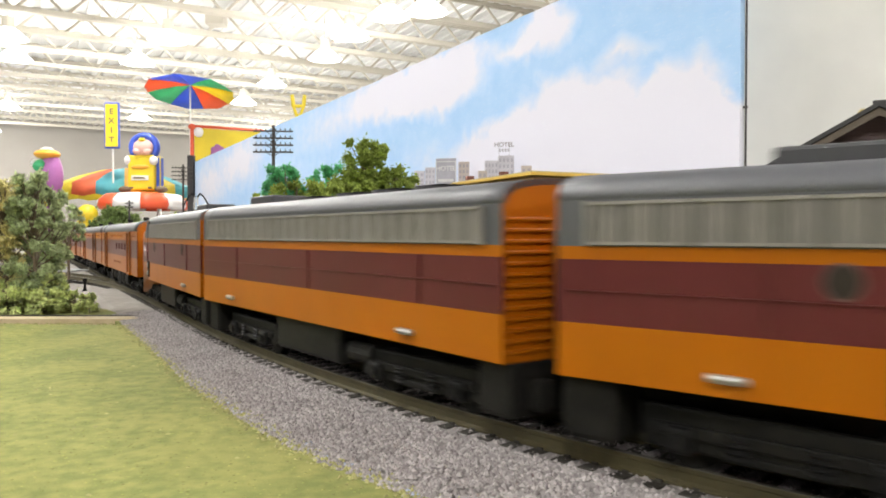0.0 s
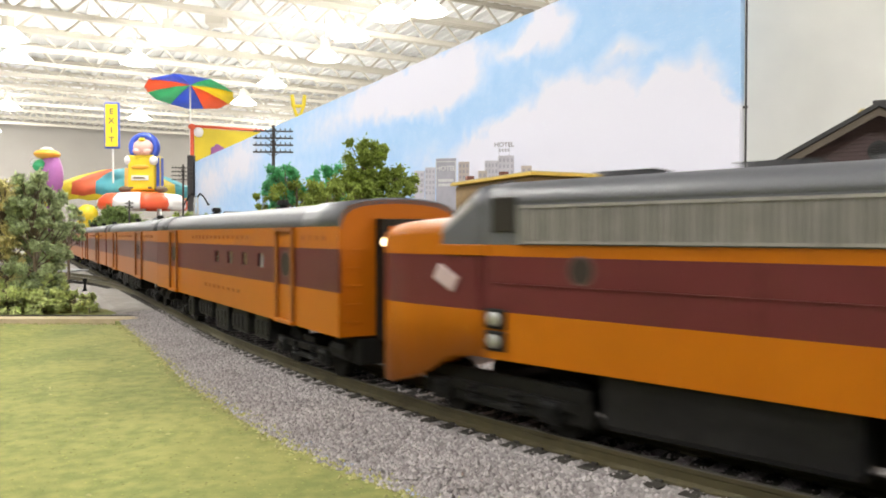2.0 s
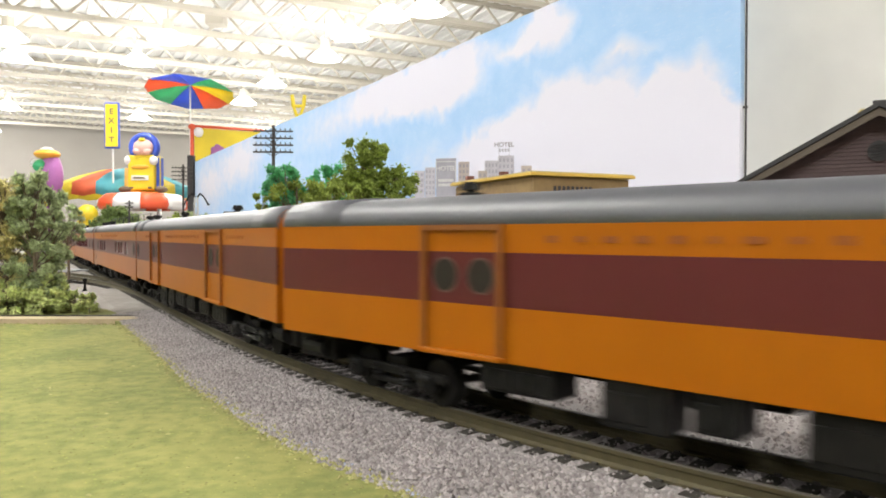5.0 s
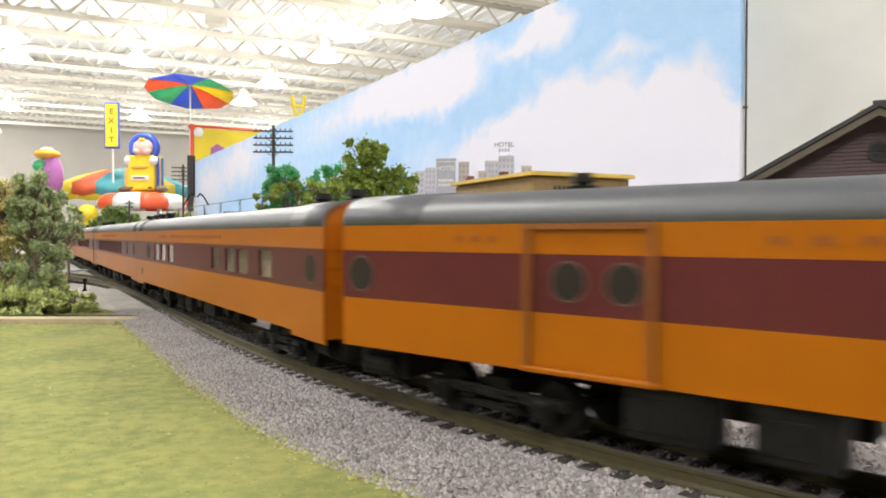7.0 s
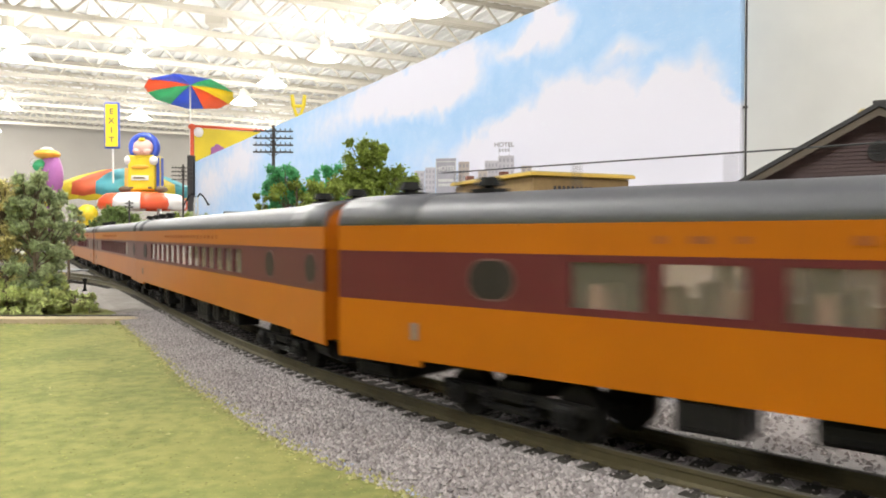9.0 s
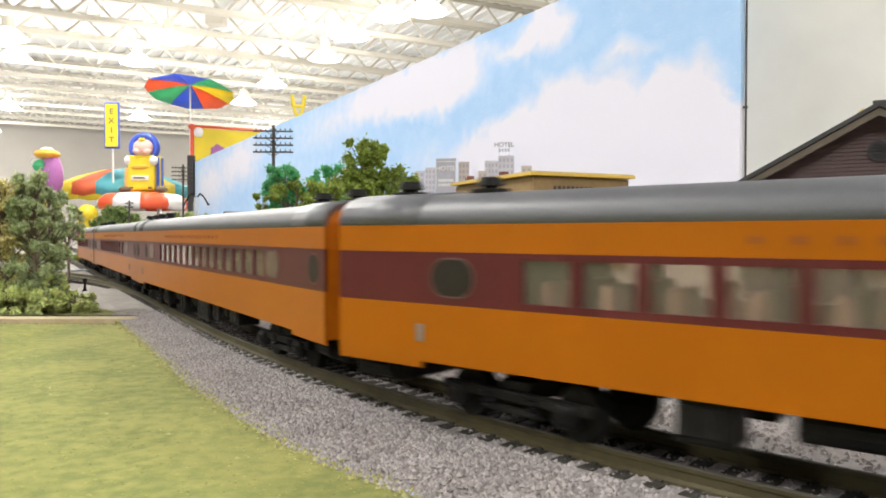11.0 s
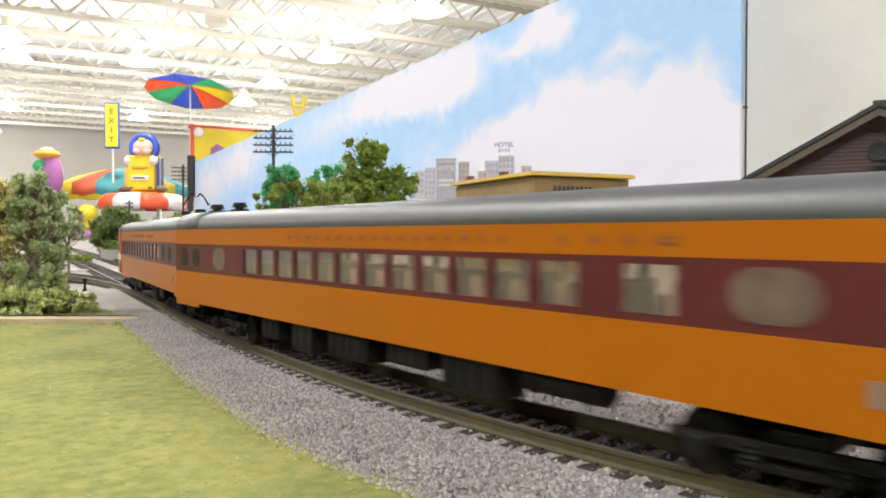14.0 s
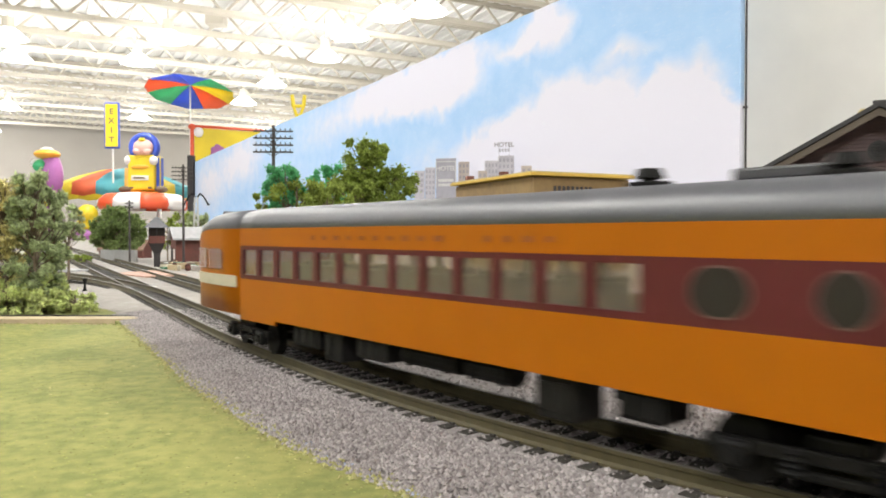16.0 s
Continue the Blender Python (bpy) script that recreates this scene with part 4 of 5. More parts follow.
for nm, lb, L, kw in A:
    TRAIN.append(coach(nm, lb, L, vents=[(0.053, -0.002), (0.0885, -0.002)] if "obs" in nm else VENT4(L) if "baggage" not in nm else [(L * 0.1, 0, 0.005, 0.006), (-L * 0.3, 0, 0.005, 0.006)], **kw))
SPEC = [a[2] for a in A]
# antenna rail on the lounge car, a long duct on the last car
bm = bmesh.new()
for i in range(9):
    x = -0.125 + i * 0.03
    tube(bm, (x, -0.004, ZR - 0.001), (x, -0.004, ZR + 0.0050), 0.0003, n=5)
tube(bm, (-0.13, -0.004, ZR + 0.0048), (0.12, -0.004, ZR + 0.0048), 0.00016, n=5)
part("antenna_rail", bm, ROOF_DARK, TRAIN[6])
bm = bmesh.new()
box(bm, (0.0780, -0.001, ZR + 0.0009), (0.0155, 0.0042, 0.0022), 0.0005)
part("roof_duct", bm, ROOF_DARK, TRAIN[10])
LEN = [LE] * 3 + SPEC
S0, SPEED = 0.4078, 0.15381


def at(sf, L, inset=0.155):
    a, c = line(sf - L * inset)[0], line(sf - L * (1 - inset))[0]
    u = (a - c).normalized()
    m = (a + c) / 2
    return Matrix.Translation((m.x, m.y, RAIL + 0.0001)) @ Matrix.Rotation(math.atan2(u.y, u.x), 4, "Z")


def motions():
    """The whole train runs at one speed; its bogies follow the rails."""
    back = 0.0
    for ob, L in zip(TRAIN, LEN):
        trucks = [c for c in ob.children if c.name.startswith("truck")]
        rows, turn = [], [[] for _ in trucks]
        for i in range(65):
            t = i * 0.25
            sf = S0 + SPEED * t - back
            m = at(sf, L)
            rows.append((t, m))
            if i % 2 == 0:
                mid = sf - L / 2
                for c, r in zip(trucks, turn):
                    x = c.location.x if not r else r[0][1].translation.x
                    u = line(mid + x + 0.005)[0] - line(mid + x - 0.005)[0]
                    a = math.atan2(u.y, u.x) - m.to_euler().z
                    a = (a + math.pi) % (2 * math.pi) - math.pi
                    r.append((t, Matrix.Translation((x, 0, 0)) @ Matrix.Rotation(a, 4, "Z")))
        walk(ob, rows)
        for c, r in zip(trucks, turn):
            walk(c, r)
        back += L + GAP


# ------------------------------------------------------------------ trees and bushes
def leaves(centres, radii, n, size, rng, squash=1.0):
    """n small leaf cards in clumps round the centres."""
    k = rng.randint(0, len(centres), n)
    d = rng.normal(0, 1, (n, 3))
    d /= np.linalg.norm(d, axis=1)[:, None]
    p = centres[k] + d * (radii[k] * np.abs(rng.normal(0, 0.55, n)))[:, None] * np.array([1, 1, squash])
    a = rng.normal(0, 1, (n, 3))
    a /= np.linalg.norm(a, axis=1)[:, None]
    b = np.cross(a, d)
    b /= np.linalg.norm(b, axis=1)[:, None] + 1e-9
    s = (size * rng.uniform(0.6, 1.4, n))[:, None]
    c = np.cross(a, b) * s * 0.3
    v = np.stack([p - a * s, p - b * s * 0.55 + c, p + a * s, p + b * s * 0.55 + c], 1)
    f = np.arange(4 * n).reshape(n, 4)
    return v.reshape(-1, 3), f


LEAF = mat("leaf_green", (0.20, 0.27, 0.035), 0.8, col2=(0.32, 0.39, 0.085), scale=90, island=0.4, leafy=0.5)
LEAF_DARK = mat("leaf_dark_green", (0.36, 0.44, 0.22), 0.8, col2=(0.52, 0.58, 0.34), scale=90, island=0.4, leafy=0.5)
LEAF_DEEP = mat("leaf_deep_green", (0.15, 0.22, 0.06), 0.8, col2=(0.25, 0.32, 0.11), scale=90, island=0.4, leafy=0.4)
LEAF_TEAL = mat("leaf_blue_green", (0.09, 0.40, 0.15), 0.8, col2=(0.16, 0.48, 0.22), scale=90, island=0.35, leafy=0.5)
LEAF_BUSH = mat("leaf_pale_green", (0.56, 0.63, 0.24), 0.8, col2=(0.68, 0.73, 0.36), scale=90, island=0.4, leafy=0.5)
LEAF_OLIVE = mat("leaf_olive", (0.74, 0.66, 0.32), 0.8, col2=(0.58, 0.54, 0.26), scale=90, island=0.4, leafy=0.5)
BARK = mat("brown_bark", (0.17, 0.13, 0.085), 0.9, scale=300, bump=0.4)


def tree(name, label, x, y, h, spread, seed, leaf, clumps=16, n=2600, size=0.0022, low=0.3, lean=0.0):
    """Tapered trunk, limbs and an uneven crown of small leaves."""
    rng = np.random.RandomState(seed)
    clumps, n, size = int(clumps * 3.0), int(n * 4.6), size * 0.95
    t = thing(name, label, "bush" if "bush" in name else "tree", Matrix.Translation((x, y, -0.003)))
    ang = rng.uniform(0, 6.28, clumps)
    z = rng.uniform(low, 0.93, clumps) * h
    r = spread * (0.25 + 0.75 * np.sqrt(rng.uniform(0, 1, clumps))) * np.clip(1.25 - np.abs(z / h - 0.5) * 1.15, 0.3, 1)
    c = np.stack([np.cos(ang) * r + lean * z, np.sin(ang) * r, z], 1)
    rad = spread * rng.uniform(0.13, 0.30, clumps)
    bm = bmesh.new()
    w = max(0.0009, h * 0.018)
    mid = Vector((lean * h * 0.45, 0, h * 0.45))
    tube(bm, (0, 0, 0), mid, w, w * 0.65, 8)
    tube(bm, mid, (lean * h * 0.9, 0, h * 0.9), w * 0.65, w * 0.2, 7)
    for i in range(clumps):
        f = c[i][2] / h * 0.75
        tube(bm, (lean * f * h, 0, f * h), tuple(c[i]), w * 0.32, w * 0.12, 5)
    part("trunk", bm, BARK, t)
    v, f = leaves(c, rad, n, size, rng)
    arrays("crown", v, f, leaf, t)
    return t


for a in (("tree", "tall leafy green model tree behind the track", -0.092, 0.90, 0.170, 0.029, 21, LEAF, 26, 6800, 0.0024, 0.45),
          ("tree", "spreading leafy green model tree behind the track", -0.064, 0.90, 0.134, 0.036, 22, LEAF, 18, 4200, 0.0026, 0.3),
          ("tree", "bushy green model tree behind the track", -0.108, 0.87, 0.118, 0.034, 23, LEAF, 14, 3200, 0.0026, 0.25),
          ("tree", "olive green model tree with open twigs", -0.112, 0.575, 0.093, 0.022, 24, LEAF, 18, 3600, 0.0016, 0.3),
          ("tree", "bluish green model tree with open twigs", -0.123, 0.585, 0.108, 0.0165, 25, LEAF_TEAL, 14, 2100, 0.0016, 0.62),
          ("tree", "bluish green model tree among others", -0.156, 1.02, 0.146, 0.030, 26, LEAF_TEAL, 14, 1800, 0.0026, 0.5),
          ("tree", "low green model tree among others", -0.090, 0.585, 0.090, 0.021, 27, LEAF, 18, 3600, 0.0016, 0.25),
          ("tree", "small twiggy green model tree", -0.137, 0.57, 0.082, 0.009, 28, LEAF, 8, 800, 0.0015, 0.3),
          ("tree", "dark green model tree by the yard", -0.548, 1.27, 0.094, 0.038, 31, LEAF_DEEP, 24, 5600, 0.0032, 0.3),
          ("tree", "dark green model tree by the yard", -0.60, 1.34, 0.082, 0.028, 32, LEAF_DEEP, 14, 2600, 0.0032, 0.3),
          ("tree", "small green model tree by the yard", -0.50, 1.36, 0.080, 0.022, 33, LEAF, 10, 1200, 0.003, 0.3),
          ("tree", "small green model tree behind the shed", -0.56, 1.62, 0.098, 0.03, 34, LEAF, 10, 1300, 0.0032, 0.4),
          ("tree", "small green model tree behind the shed", -0.50, 1.52, 0.095, 0.024, 35, LEAF_DARK, 10, 1100, 0.0032, 0.4),
          ("tree", "dark upright model tree beside the branch track", -0.226, 0.415, 0.087, 0.0125, 41, LEAF_DARK, 36, 9000, 0.0013, 0.16),
          ("tree", "dark upright model tree beside the branch track", -0.2280, 0.435, 0.078, 0.0095, 42, LEAF_DARK, 24, 4200, 0.0013, 0.2),
          ("tree", "olive yellow model tree beside the branch track", -0.2440, 0.418, 0.082, 0.0135, 43, LEAF_OLIVE, 32, 7600, 0.0013, 0.16),
          ("tree", "olive yellow model tree beside the branch track", -0.262, 0.43, 0.085, 0.016, 44, LEAF_OLIVE, 16, 2400, 0.0014, 0.16),
          ("tree", "grey green model tree beside the branch track", -0.350, 0.70, 0.078, 0.014, 45, LEAF_DARK, 12, 1300, 0.0018, 0.52),
          ("bush", "low green bush on the verge", -0.238, 0.408, 0.022, 0.016, 51, LEAF_BUSH, 12, 2400, 0.0013, 0.2),
          ("bush", "low green bush on the verge", -0.2215, 0.413, 0.018, 0.013, 52, LEAF_BUSH, 12, 2000, 0.0013, 0.2),
          ("bush", "low dark green bush on the verge", -0.206, 0.419, 0.0145, 0.011, 53, LEAF_BUSH, 10, 1500, 0.0012, 0.2),
          ("bush", "low green bush on the verge", -0.256, 0.415, 0.020, 0.014, 54, LEAF_BUSH, 10, 1400, 0.0013, 0.2),
          ("bush", "low dark green bush under the trees", -0.226, 0.425, 0.026, 0.011, 55, LEAF_BUSH, 12, 1800, 0.0013, 0.2),
          ("bush", "bright green weeds by the track", -0.71, 1.33, 0.014, 0.014, 56, LEAF, 8, 500, 0.002, 0.2),
          ("bush", "bright green weeds by the wall", -0.56, 1.16, 0.015, 0.012, 57, LEAF, 8, 500, 0.002, 0.2),
          ("bush", "bright green weeds by the wall", -0.64, 1.30, 0.012, 0.02, 58, LEAF, 8, 500, 0.002, 0.2)):
    tree(*a)


# ------------------------------------------------------------------ railway furniture
POLE = mat("grey_weathered_pole", (0.075, 0.065, 0.06), 0.8, col2=(0.045, 0.04, 0.04), scale=200)


def telegraph_pole(x, y, top, arms, turn, gap=0.0057, aw=0.0325):
    t = thing("telegraph_pole", "grey weathered telegraph pole with four insulator arms" if arms > 3 else "grey weathered telegraph pole beside the yard",
              "telegraph pole", Matrix.Translation((x, y, -0.003)) @ Matrix.Rotation(turn, 4, "Z"), "telegraph poles")
    bm = bmesh.new()
    tube(bm, (0, 0, 0), (0, 0, top + 0.003), 0.0019, 0.0013, 9)
    part("pole", bm, POLE, t)
    for k in range(arms):
        z = top - 0.002 - k * gap
        bm = bmesh.new()
        box(bm, (0, -0.0014, z), (aw, 0.0011, 0.0013), 0.0002)
        a = part("crossarm", bm, POLE, t)
        for i in range(8):
            u = (i - 3.5) * aw / 8.2
            bm = bmesh.new()
            tube(bm, (u, -0.0014, z + 0.0005), (u, -0.0014, z + 0.0026), 0.00055, 0.00035, 6)
            part("insulator", bm, POLE, a)
        for s in (-1, 1):
            bm = bmesh.new()
            tube(bm, (s * 0.006, -0.0018, z), (0, -0.0018, z - 0.0038), 0.0003, n=5)
            part("brace", bm, POLE, a)
    return t


telegraph_pole(-0.140, 0.62, 0.134, 4, radians(4))
telegraph_pole(-0.374, 1.08, 0.145, 4, radians(4))
telegraph_pole(-0.502, 1.20, 0.099, 2, radians(20), 0.006, 0.012)
telegraph_pole(-0.653, 1.45, 0.075, 3, radians(4), 0.006)


def switch_stand():
    t = thing("switch_stand", "small black switch stand beside the points", "switch stand", Matrix.Translation((-0.2815, 0.588, -0.0028)))
    bm = bmesh.new()
    box(bm, (0, 0, 0.0008), (0.006, 0.004, 0.0016), 0.0003)
    part("base", bm, BLACK, t)
    bm = bmesh.new()
    tube(bm, (0, 0, 0.0015), (0, 0, 0.010), 0.0011, 0.0008, 8)
    for s in (-1, 1):
        tube(bm, (s * 0.0022, 0, 0.001), (0, 0, 0.006), 0.0004, n=5)
    part("post", bm, BLACK, t)
    bm = bmesh.new()
    box(bm, (0, 0, 0.0108), (0.0028, 0.0024, 0.0028), 0.0005)
    part("target", bm, BLACK, t)
    bm = bmesh.new()
    tube(bm, (0.002, 0, 0.0012), (0.075, -0.030, 0.0012), 0.0005, n=5)
    part("rod", bm, BLACK, t)


switch_stand()


def yard_lamp():
    t = thing("yard_lamp", "white lattice mast with two dark drooping lamp arms", "yard lamp", Matrix.Translation((-0.428, 1.30, -0.003)))
    bm = bmesh.new()
    for sx in (-1, 1):
        for sy in (-1, 1):
            tube(bm, (sx * 0.005, sy * 0.004, 0), (sx * 0.0025, sy * 0.002, 0.112), 0.0007, n=5)
    for k in range(9):
        z, s = 0.004 + k * 0.012, 1 if k % 2 else -1
        for sy in (-1, 1):
            tube(bm, (s * 0.004, sy * 0.003, z), (-s * 0.004, sy * 0.003, z + 0.012), 0.0005, n=5)
    part("mast", bm, WHITEPAINT, t)
    for s in (-1, 1):
        bm = bmesh.new()
        q = [(s * 0.002, 0, 0.112), (s * 0.007, 0, 0.1185), (s * 0.013, 0, 0.113), (s * 0.020, 0, 0.101)]
        for a, b in zip(q, q[1:]):
            tube(bm, a, b, 0.0013, n=6)
        arm = part("arm", bm, BLACK, t)
        bm = bmesh.new()
        tube(bm, (s * 0.020, 0, 0.102), (s * 0.0215, 0, 0.0985), 0.001, 0.0032, 10)
        part("lamp_hood", bm, BLACK, arm)


WHITEPAINT = mat("white_model_paint", (0.74, 0.74, 0.72), 0.6, scale=200)
yard_lamp()

# ------------------------------------------------------------------ model buildings
BRICKRED = mat("dull_red_boards", (0.16, 0.055, 0.04), 0.8, col2=(0.11, 0.045, 0.035), scale=160)
MAUVE = mat("mauve_grey_siding", (0.105, 0.070, 0.068), 0.8, col2=(0.085, 0.058, 0.058), scale=120)
SHINGLE = mat("black_shingle", (0.03, 0.03, 0.032), 0.8, col2=(0.05, 0.048, 0.046), scale=300, bump=0.4)
ROOFGREY = mat("pale_grey_roofing", (0.5, 0.5, 0.5), 0.8, col2=(0.38, 0.38, 0.39), scale=120)
SLATE = mat("slate_grey_roofing", (0.16, 0.165, 0.18), 0.8, scale=120)
TRIMTAN = mat("tan_trim", (0.15, 0.122, 0.092), 0.7, scale=120)
YELLOWTRIM = mat("yellow_fascia", (0.66, 0.43, 0.06), 0.6, col2=(0.55, 0.36, 0.06), scale=120)
OCHRE = mat("ochre_brown_walls", (0.27, 0.18, 0.075), 0.8, col2=(0.2, 0.13, 0.06), scale=120)
PALEROOF = mat("pale_yellow_roof", (0.52, 0.42, 0.2), 0.8, scale=120)
HOLE = mat("dark_opening", (0.012, 0.012, 0.013), 0.5, scale=200)


def gable(name, label, m, w, d, eave, ridge, over, wall, roof, trim=None, boards=0):
    """A house whose gable end faces local -y, ridge along y."""
    t = thing(name, label, "model building", m)
    bm = bmesh.new()
    sec = [(-w / 2, 0), (w / 2, 0), (w / 2, eave), (0, ridge), (-w / 2, eave)]
    loft(bm, [[(x, 0, z) for x, z in sec], [(x, d, z) for x, z in sec]])
    part("wall_block", bm, wall, t)
    th = 0.0035
    k = (ridge - eave) / (w / 2)
    for s in (-1, 1):
        bm = bmesh.new()
        q = [(0, ridge + 0.0003), (s * (w / 2 + over), eave - k * over + 0.0003), (s * (w / 2 + over), eave - k * over + th), (0, ridge + th)]
        loft(bm, [[(x, -over * 0.7, z) for x, z in q], [(x, d + over * 0.7, z) for x, z in q]])
        part("roof_slope", bm, roof, t)
        if trim:
            bm = bmesh.new()
            q = [(0, ridge - 0.0002), (s * (w / 2 + over * 0.9), eave - k * over * 0.9 - 0.0002), (s * (w / 2 + over * 0.9), eave - k * over * 0.9 - 0.0050), (0, ridge - 0.0052)]
            loft(bm, [[(x, -over * 0.62, z) for x, z in q], [(x, -over * 0.62 + 0.002, z) for x, z in q]])
            part("barge_board", bm, trim, t)
    z = 0.004
    while boards and z < ridge - 0.004:
        hw = w / 2 if z < eave else w / 2 * (ridge - z) / (ridge - eave)
        bm = bmesh.new()
        q = [(-0.0002, z), (-0.0009, z), (-0.0002, z + boards * 0.93)]
        loft(bm, [[(-hw + 0.001, y, a) for y, a in q], [(hw - 0.001, y, a) for y, a in q]])
        part("siding_board", bm, wall, t)
        z += boards
    return t


st = gable("station", "mauve grey clapboard station with a black shingle roof", Matrix.Translation((0.2905, 0.50, -0.003)) @ Matrix.Rotation(radians(-31), 4, "Z"), 0.168, 0.24, 0.0830, 0.1300, 0.0210,
           MAUVE, SHINGLE, TRIMTAN, 0.0026)
bm = bmesh.new()
tube(bm, (0, -0.0025, 0.1025), (0, 0.001, 0.1025), 0.0068, n=24)
vent = part("round_vent", bm, SHINGLE, st)
bm = bmesh.new()
for k in range(5):
    box(bm, (0, -0.0028, 0.0985 + k * 0.002), (0.0105 - abs(k - 2) * 0.0018, 0.0008, 0.0007))
part("slats", bm, HOLE, vent)
bm = bmesh.new()
q = [(-0.082, 0.043), (-0.108, 0.0385), (-0.108, 0.0415), (-0.082, 0.0465)]
loft(bm, [[(x, -0.012, z) for x, z in q], [(x, 0.25, z) for x, z in q]])
part("canopy", bm, SHINGLE, st)
for y in (0.0, 0.11, 0.22):
    bm = bmesh.new()
    tube(bm, (-0.104, y, 0.0), (-0.104, y, 0.039), 0.0014, n=8)
    part("canopy_post", bm, SHINGLE, st)
bm = bmesh.new()
box(bm, (0, 0.118, 0.1340), (0.008, 0.25, 0.003), 0.0008)
part("ridge_cap", bm, SHINGLE, st)
tree("bush", "pale dry moss on the station ridge", 0.2875, 0.512, 0.138, 0.004, 61, LEAF_OLIVE, 6, 160, 0.0016, 0.95)


def flat_roofed():
    """A low block with a yellow fascia, set square to the tracks."""
    a = math.atan2(0.061, 0.134)
    t = thing("warehouse", "flat-roofed ochre building with a bright yellow fascia", "model building", Matrix.Translation((0.10, 0.85, -0.003)) @ Matrix.Rotation(a, 4, "Z"))
    w, d, h = 0.147, 0.217, 0.1165
    bm = bmesh.new()
    box(bm, (w / 2, d / 2, h / 2), (w - 0.012, d - 0.012, h - 0.006))
    part("wall_block", bm, OCHRE, t)
    bm = bmesh.new()
    box(bm, (w / 2, d / 2, h), (w, d, 0.0034), 0.0004)
    part("fascia", bm, YELLOWTRIM, t)
    bm = bmesh.new()
    box(bm, (w / 2, d / 2, h + 0.0024), (w - 0.003, d - 0.003, 0.0016))
    part("roof", bm, PALEROOF, t)
    bm = bmesh.new()
    for i in range(9):
        box(bm, (0.035 + i * 0.0062, 0.0052, 0.1005), (0.0034, 0.0012, 0.0058))
    part("sign_bars", bm, DARKWOOD, t)
    for x, y in ((0.02, 0.10), (0.05, 0.15), (0.012, 0.18)):
        bm = bmesh.new()
        box(bm, (x, y, h + 0.006), (0.010, 0.008, 0.008), 0.0005)
        part("roof_vent", bm, BRICKRED, t)
    for i in range(6):
        bm = bmesh.new()
        box(bm, (0.0052, 0.02 + i * 0.034, 0.07), (0.0012, 0.016, 0.03))
        part("window", bm, DARKGLASS, t)


flat_roofed()


def interlocking_tower():
    t = thing("signal_tower", "small brown signal tower with a grey hipped roof", "model building", Matrix.Translation((-0.401, 1.05, -0.003)) @ Matrix.Rotation(0.35, 4, "Z") @ Matrix.Diagonal((1, 1, 1.16, 1)))
    bm = bmesh.new()
    loft(bm, [[(-0.004, -0.004, 0), (0.004, -0.004, 0), (0.004, 0.004, 0), (-0.004, 0.004, 0)],
              [(-0.0045, -0.0045, 0.018), (0.0045, -0.0045, 0.018), (0.0045, 0.0045, 0.018), (-0.0045, 0.0045, 0.018)],
              [(-0.0105, -0.0105, 0.030), (0.0105, -0.0105, 0.030), (0.0105, 0.0105, 0.030), (-0.0105, 0.0105, 0.030)]])
    part("pedestal", bm, DARKWOOD, t)
    bm = bmesh.new()
    box(bm, (0, 0, 0.0345), (0.0215, 0.0215, 0.009), 0.0004)
    part("cabin", bm, BRICKRED, t)
    bm = bmesh.new()
    box(bm, (0, 0, 0.044), (0.018, 0.018, 0.010))
    part("glazing", bm, DARKGLASS, t)
    for x, y in ((-1, -1), (1, -1), (-1, 1), (1, 1), (0, -1), (-1, 0), (0, 1), (1, 0)):
        bm = bmesh.new()
        box(bm, (x * 0.0098, y * 0.0098, 0.044), (0.0016, 0.0016, 0.0105))
        part("mullion", bm, DARKWOOD, t)
    bm = bmesh.new()
    e = [(-0.0165, -0.0165), (0.0165, -0.0165), (0.0165, 0.0165), (-0.0165, 0.0165)]
    loft(bm, [[(x, y, 0.049) for x, y in e], [(x * 0.12, y * 0.12, 0.0615) for x, y in e]])
    part("roof", bm, SLATE, t)


interlocking_tower()
sh = gable("freight_shed", "dull red freight shed with a pale grey roof", Matrix.Translation((-0.432, 1.20, -0.003)) @ Matrix.Rotation(radians(-62), 4, "Z"), 0.055, 0.11, 0.042, 0.056, 0.008,
           BRICKRED, ROOFGREY, None, 0)
bm = bmesh.new()
box(bm, (0.012, -0.0006, 0.016), (0.010, 0.0014, 0.016))
part("window", bm, WHITEPAINT, sh)
bm = bmesh.new()
box(bm, (-0.010, -0.0006, 0.013), (0.012, 0.0014, 0.026))
part("door", bm, DARKWOOD, sh)
gable("shed", "grey-roofed wooden shed beside the yard", Matrix.Translation((-0.300, 1.04, -0.003)) @ Matrix.Rotation(radians(-35), 4, "Z"), 0.045, 0.08, 0.055, 0.076, 0.006,
      BRICKRED, SLATE, DARKWOOD, 0)
gable("long_shed", "long low shed with a dull brown roof", Matrix.Translation((-0.60, 1.52, -0.003)) @ Matrix.Rotation(radians(78), 4, "Z"), 0.03, 0.10, 0.018, 0.034, 0.004,
      BRICKRED, mat("brown_roofing", (0.23, 0.14, 0.095), 0.8, scale=120), None, 0)
CONCRETE = mat("grey_concrete_wall", (0.33, 0.33, 0.32), 0.9, scale=120)
bm = bmesh.new()
box(bm, (0, 0, 0.011), (0.105, 0.004, 0.022), 0.0005)
part("retaining_wall", bm, CONCRETE).matrix_basis = Matrix.Translation((-0.535, 1.235, -0.003)) @ Matrix.Rotation(radians(-36), 4, "Z")
tagged(bpy.data.objects["retaining_wall"], "grey concrete retaining wall beside the far track", "wall")

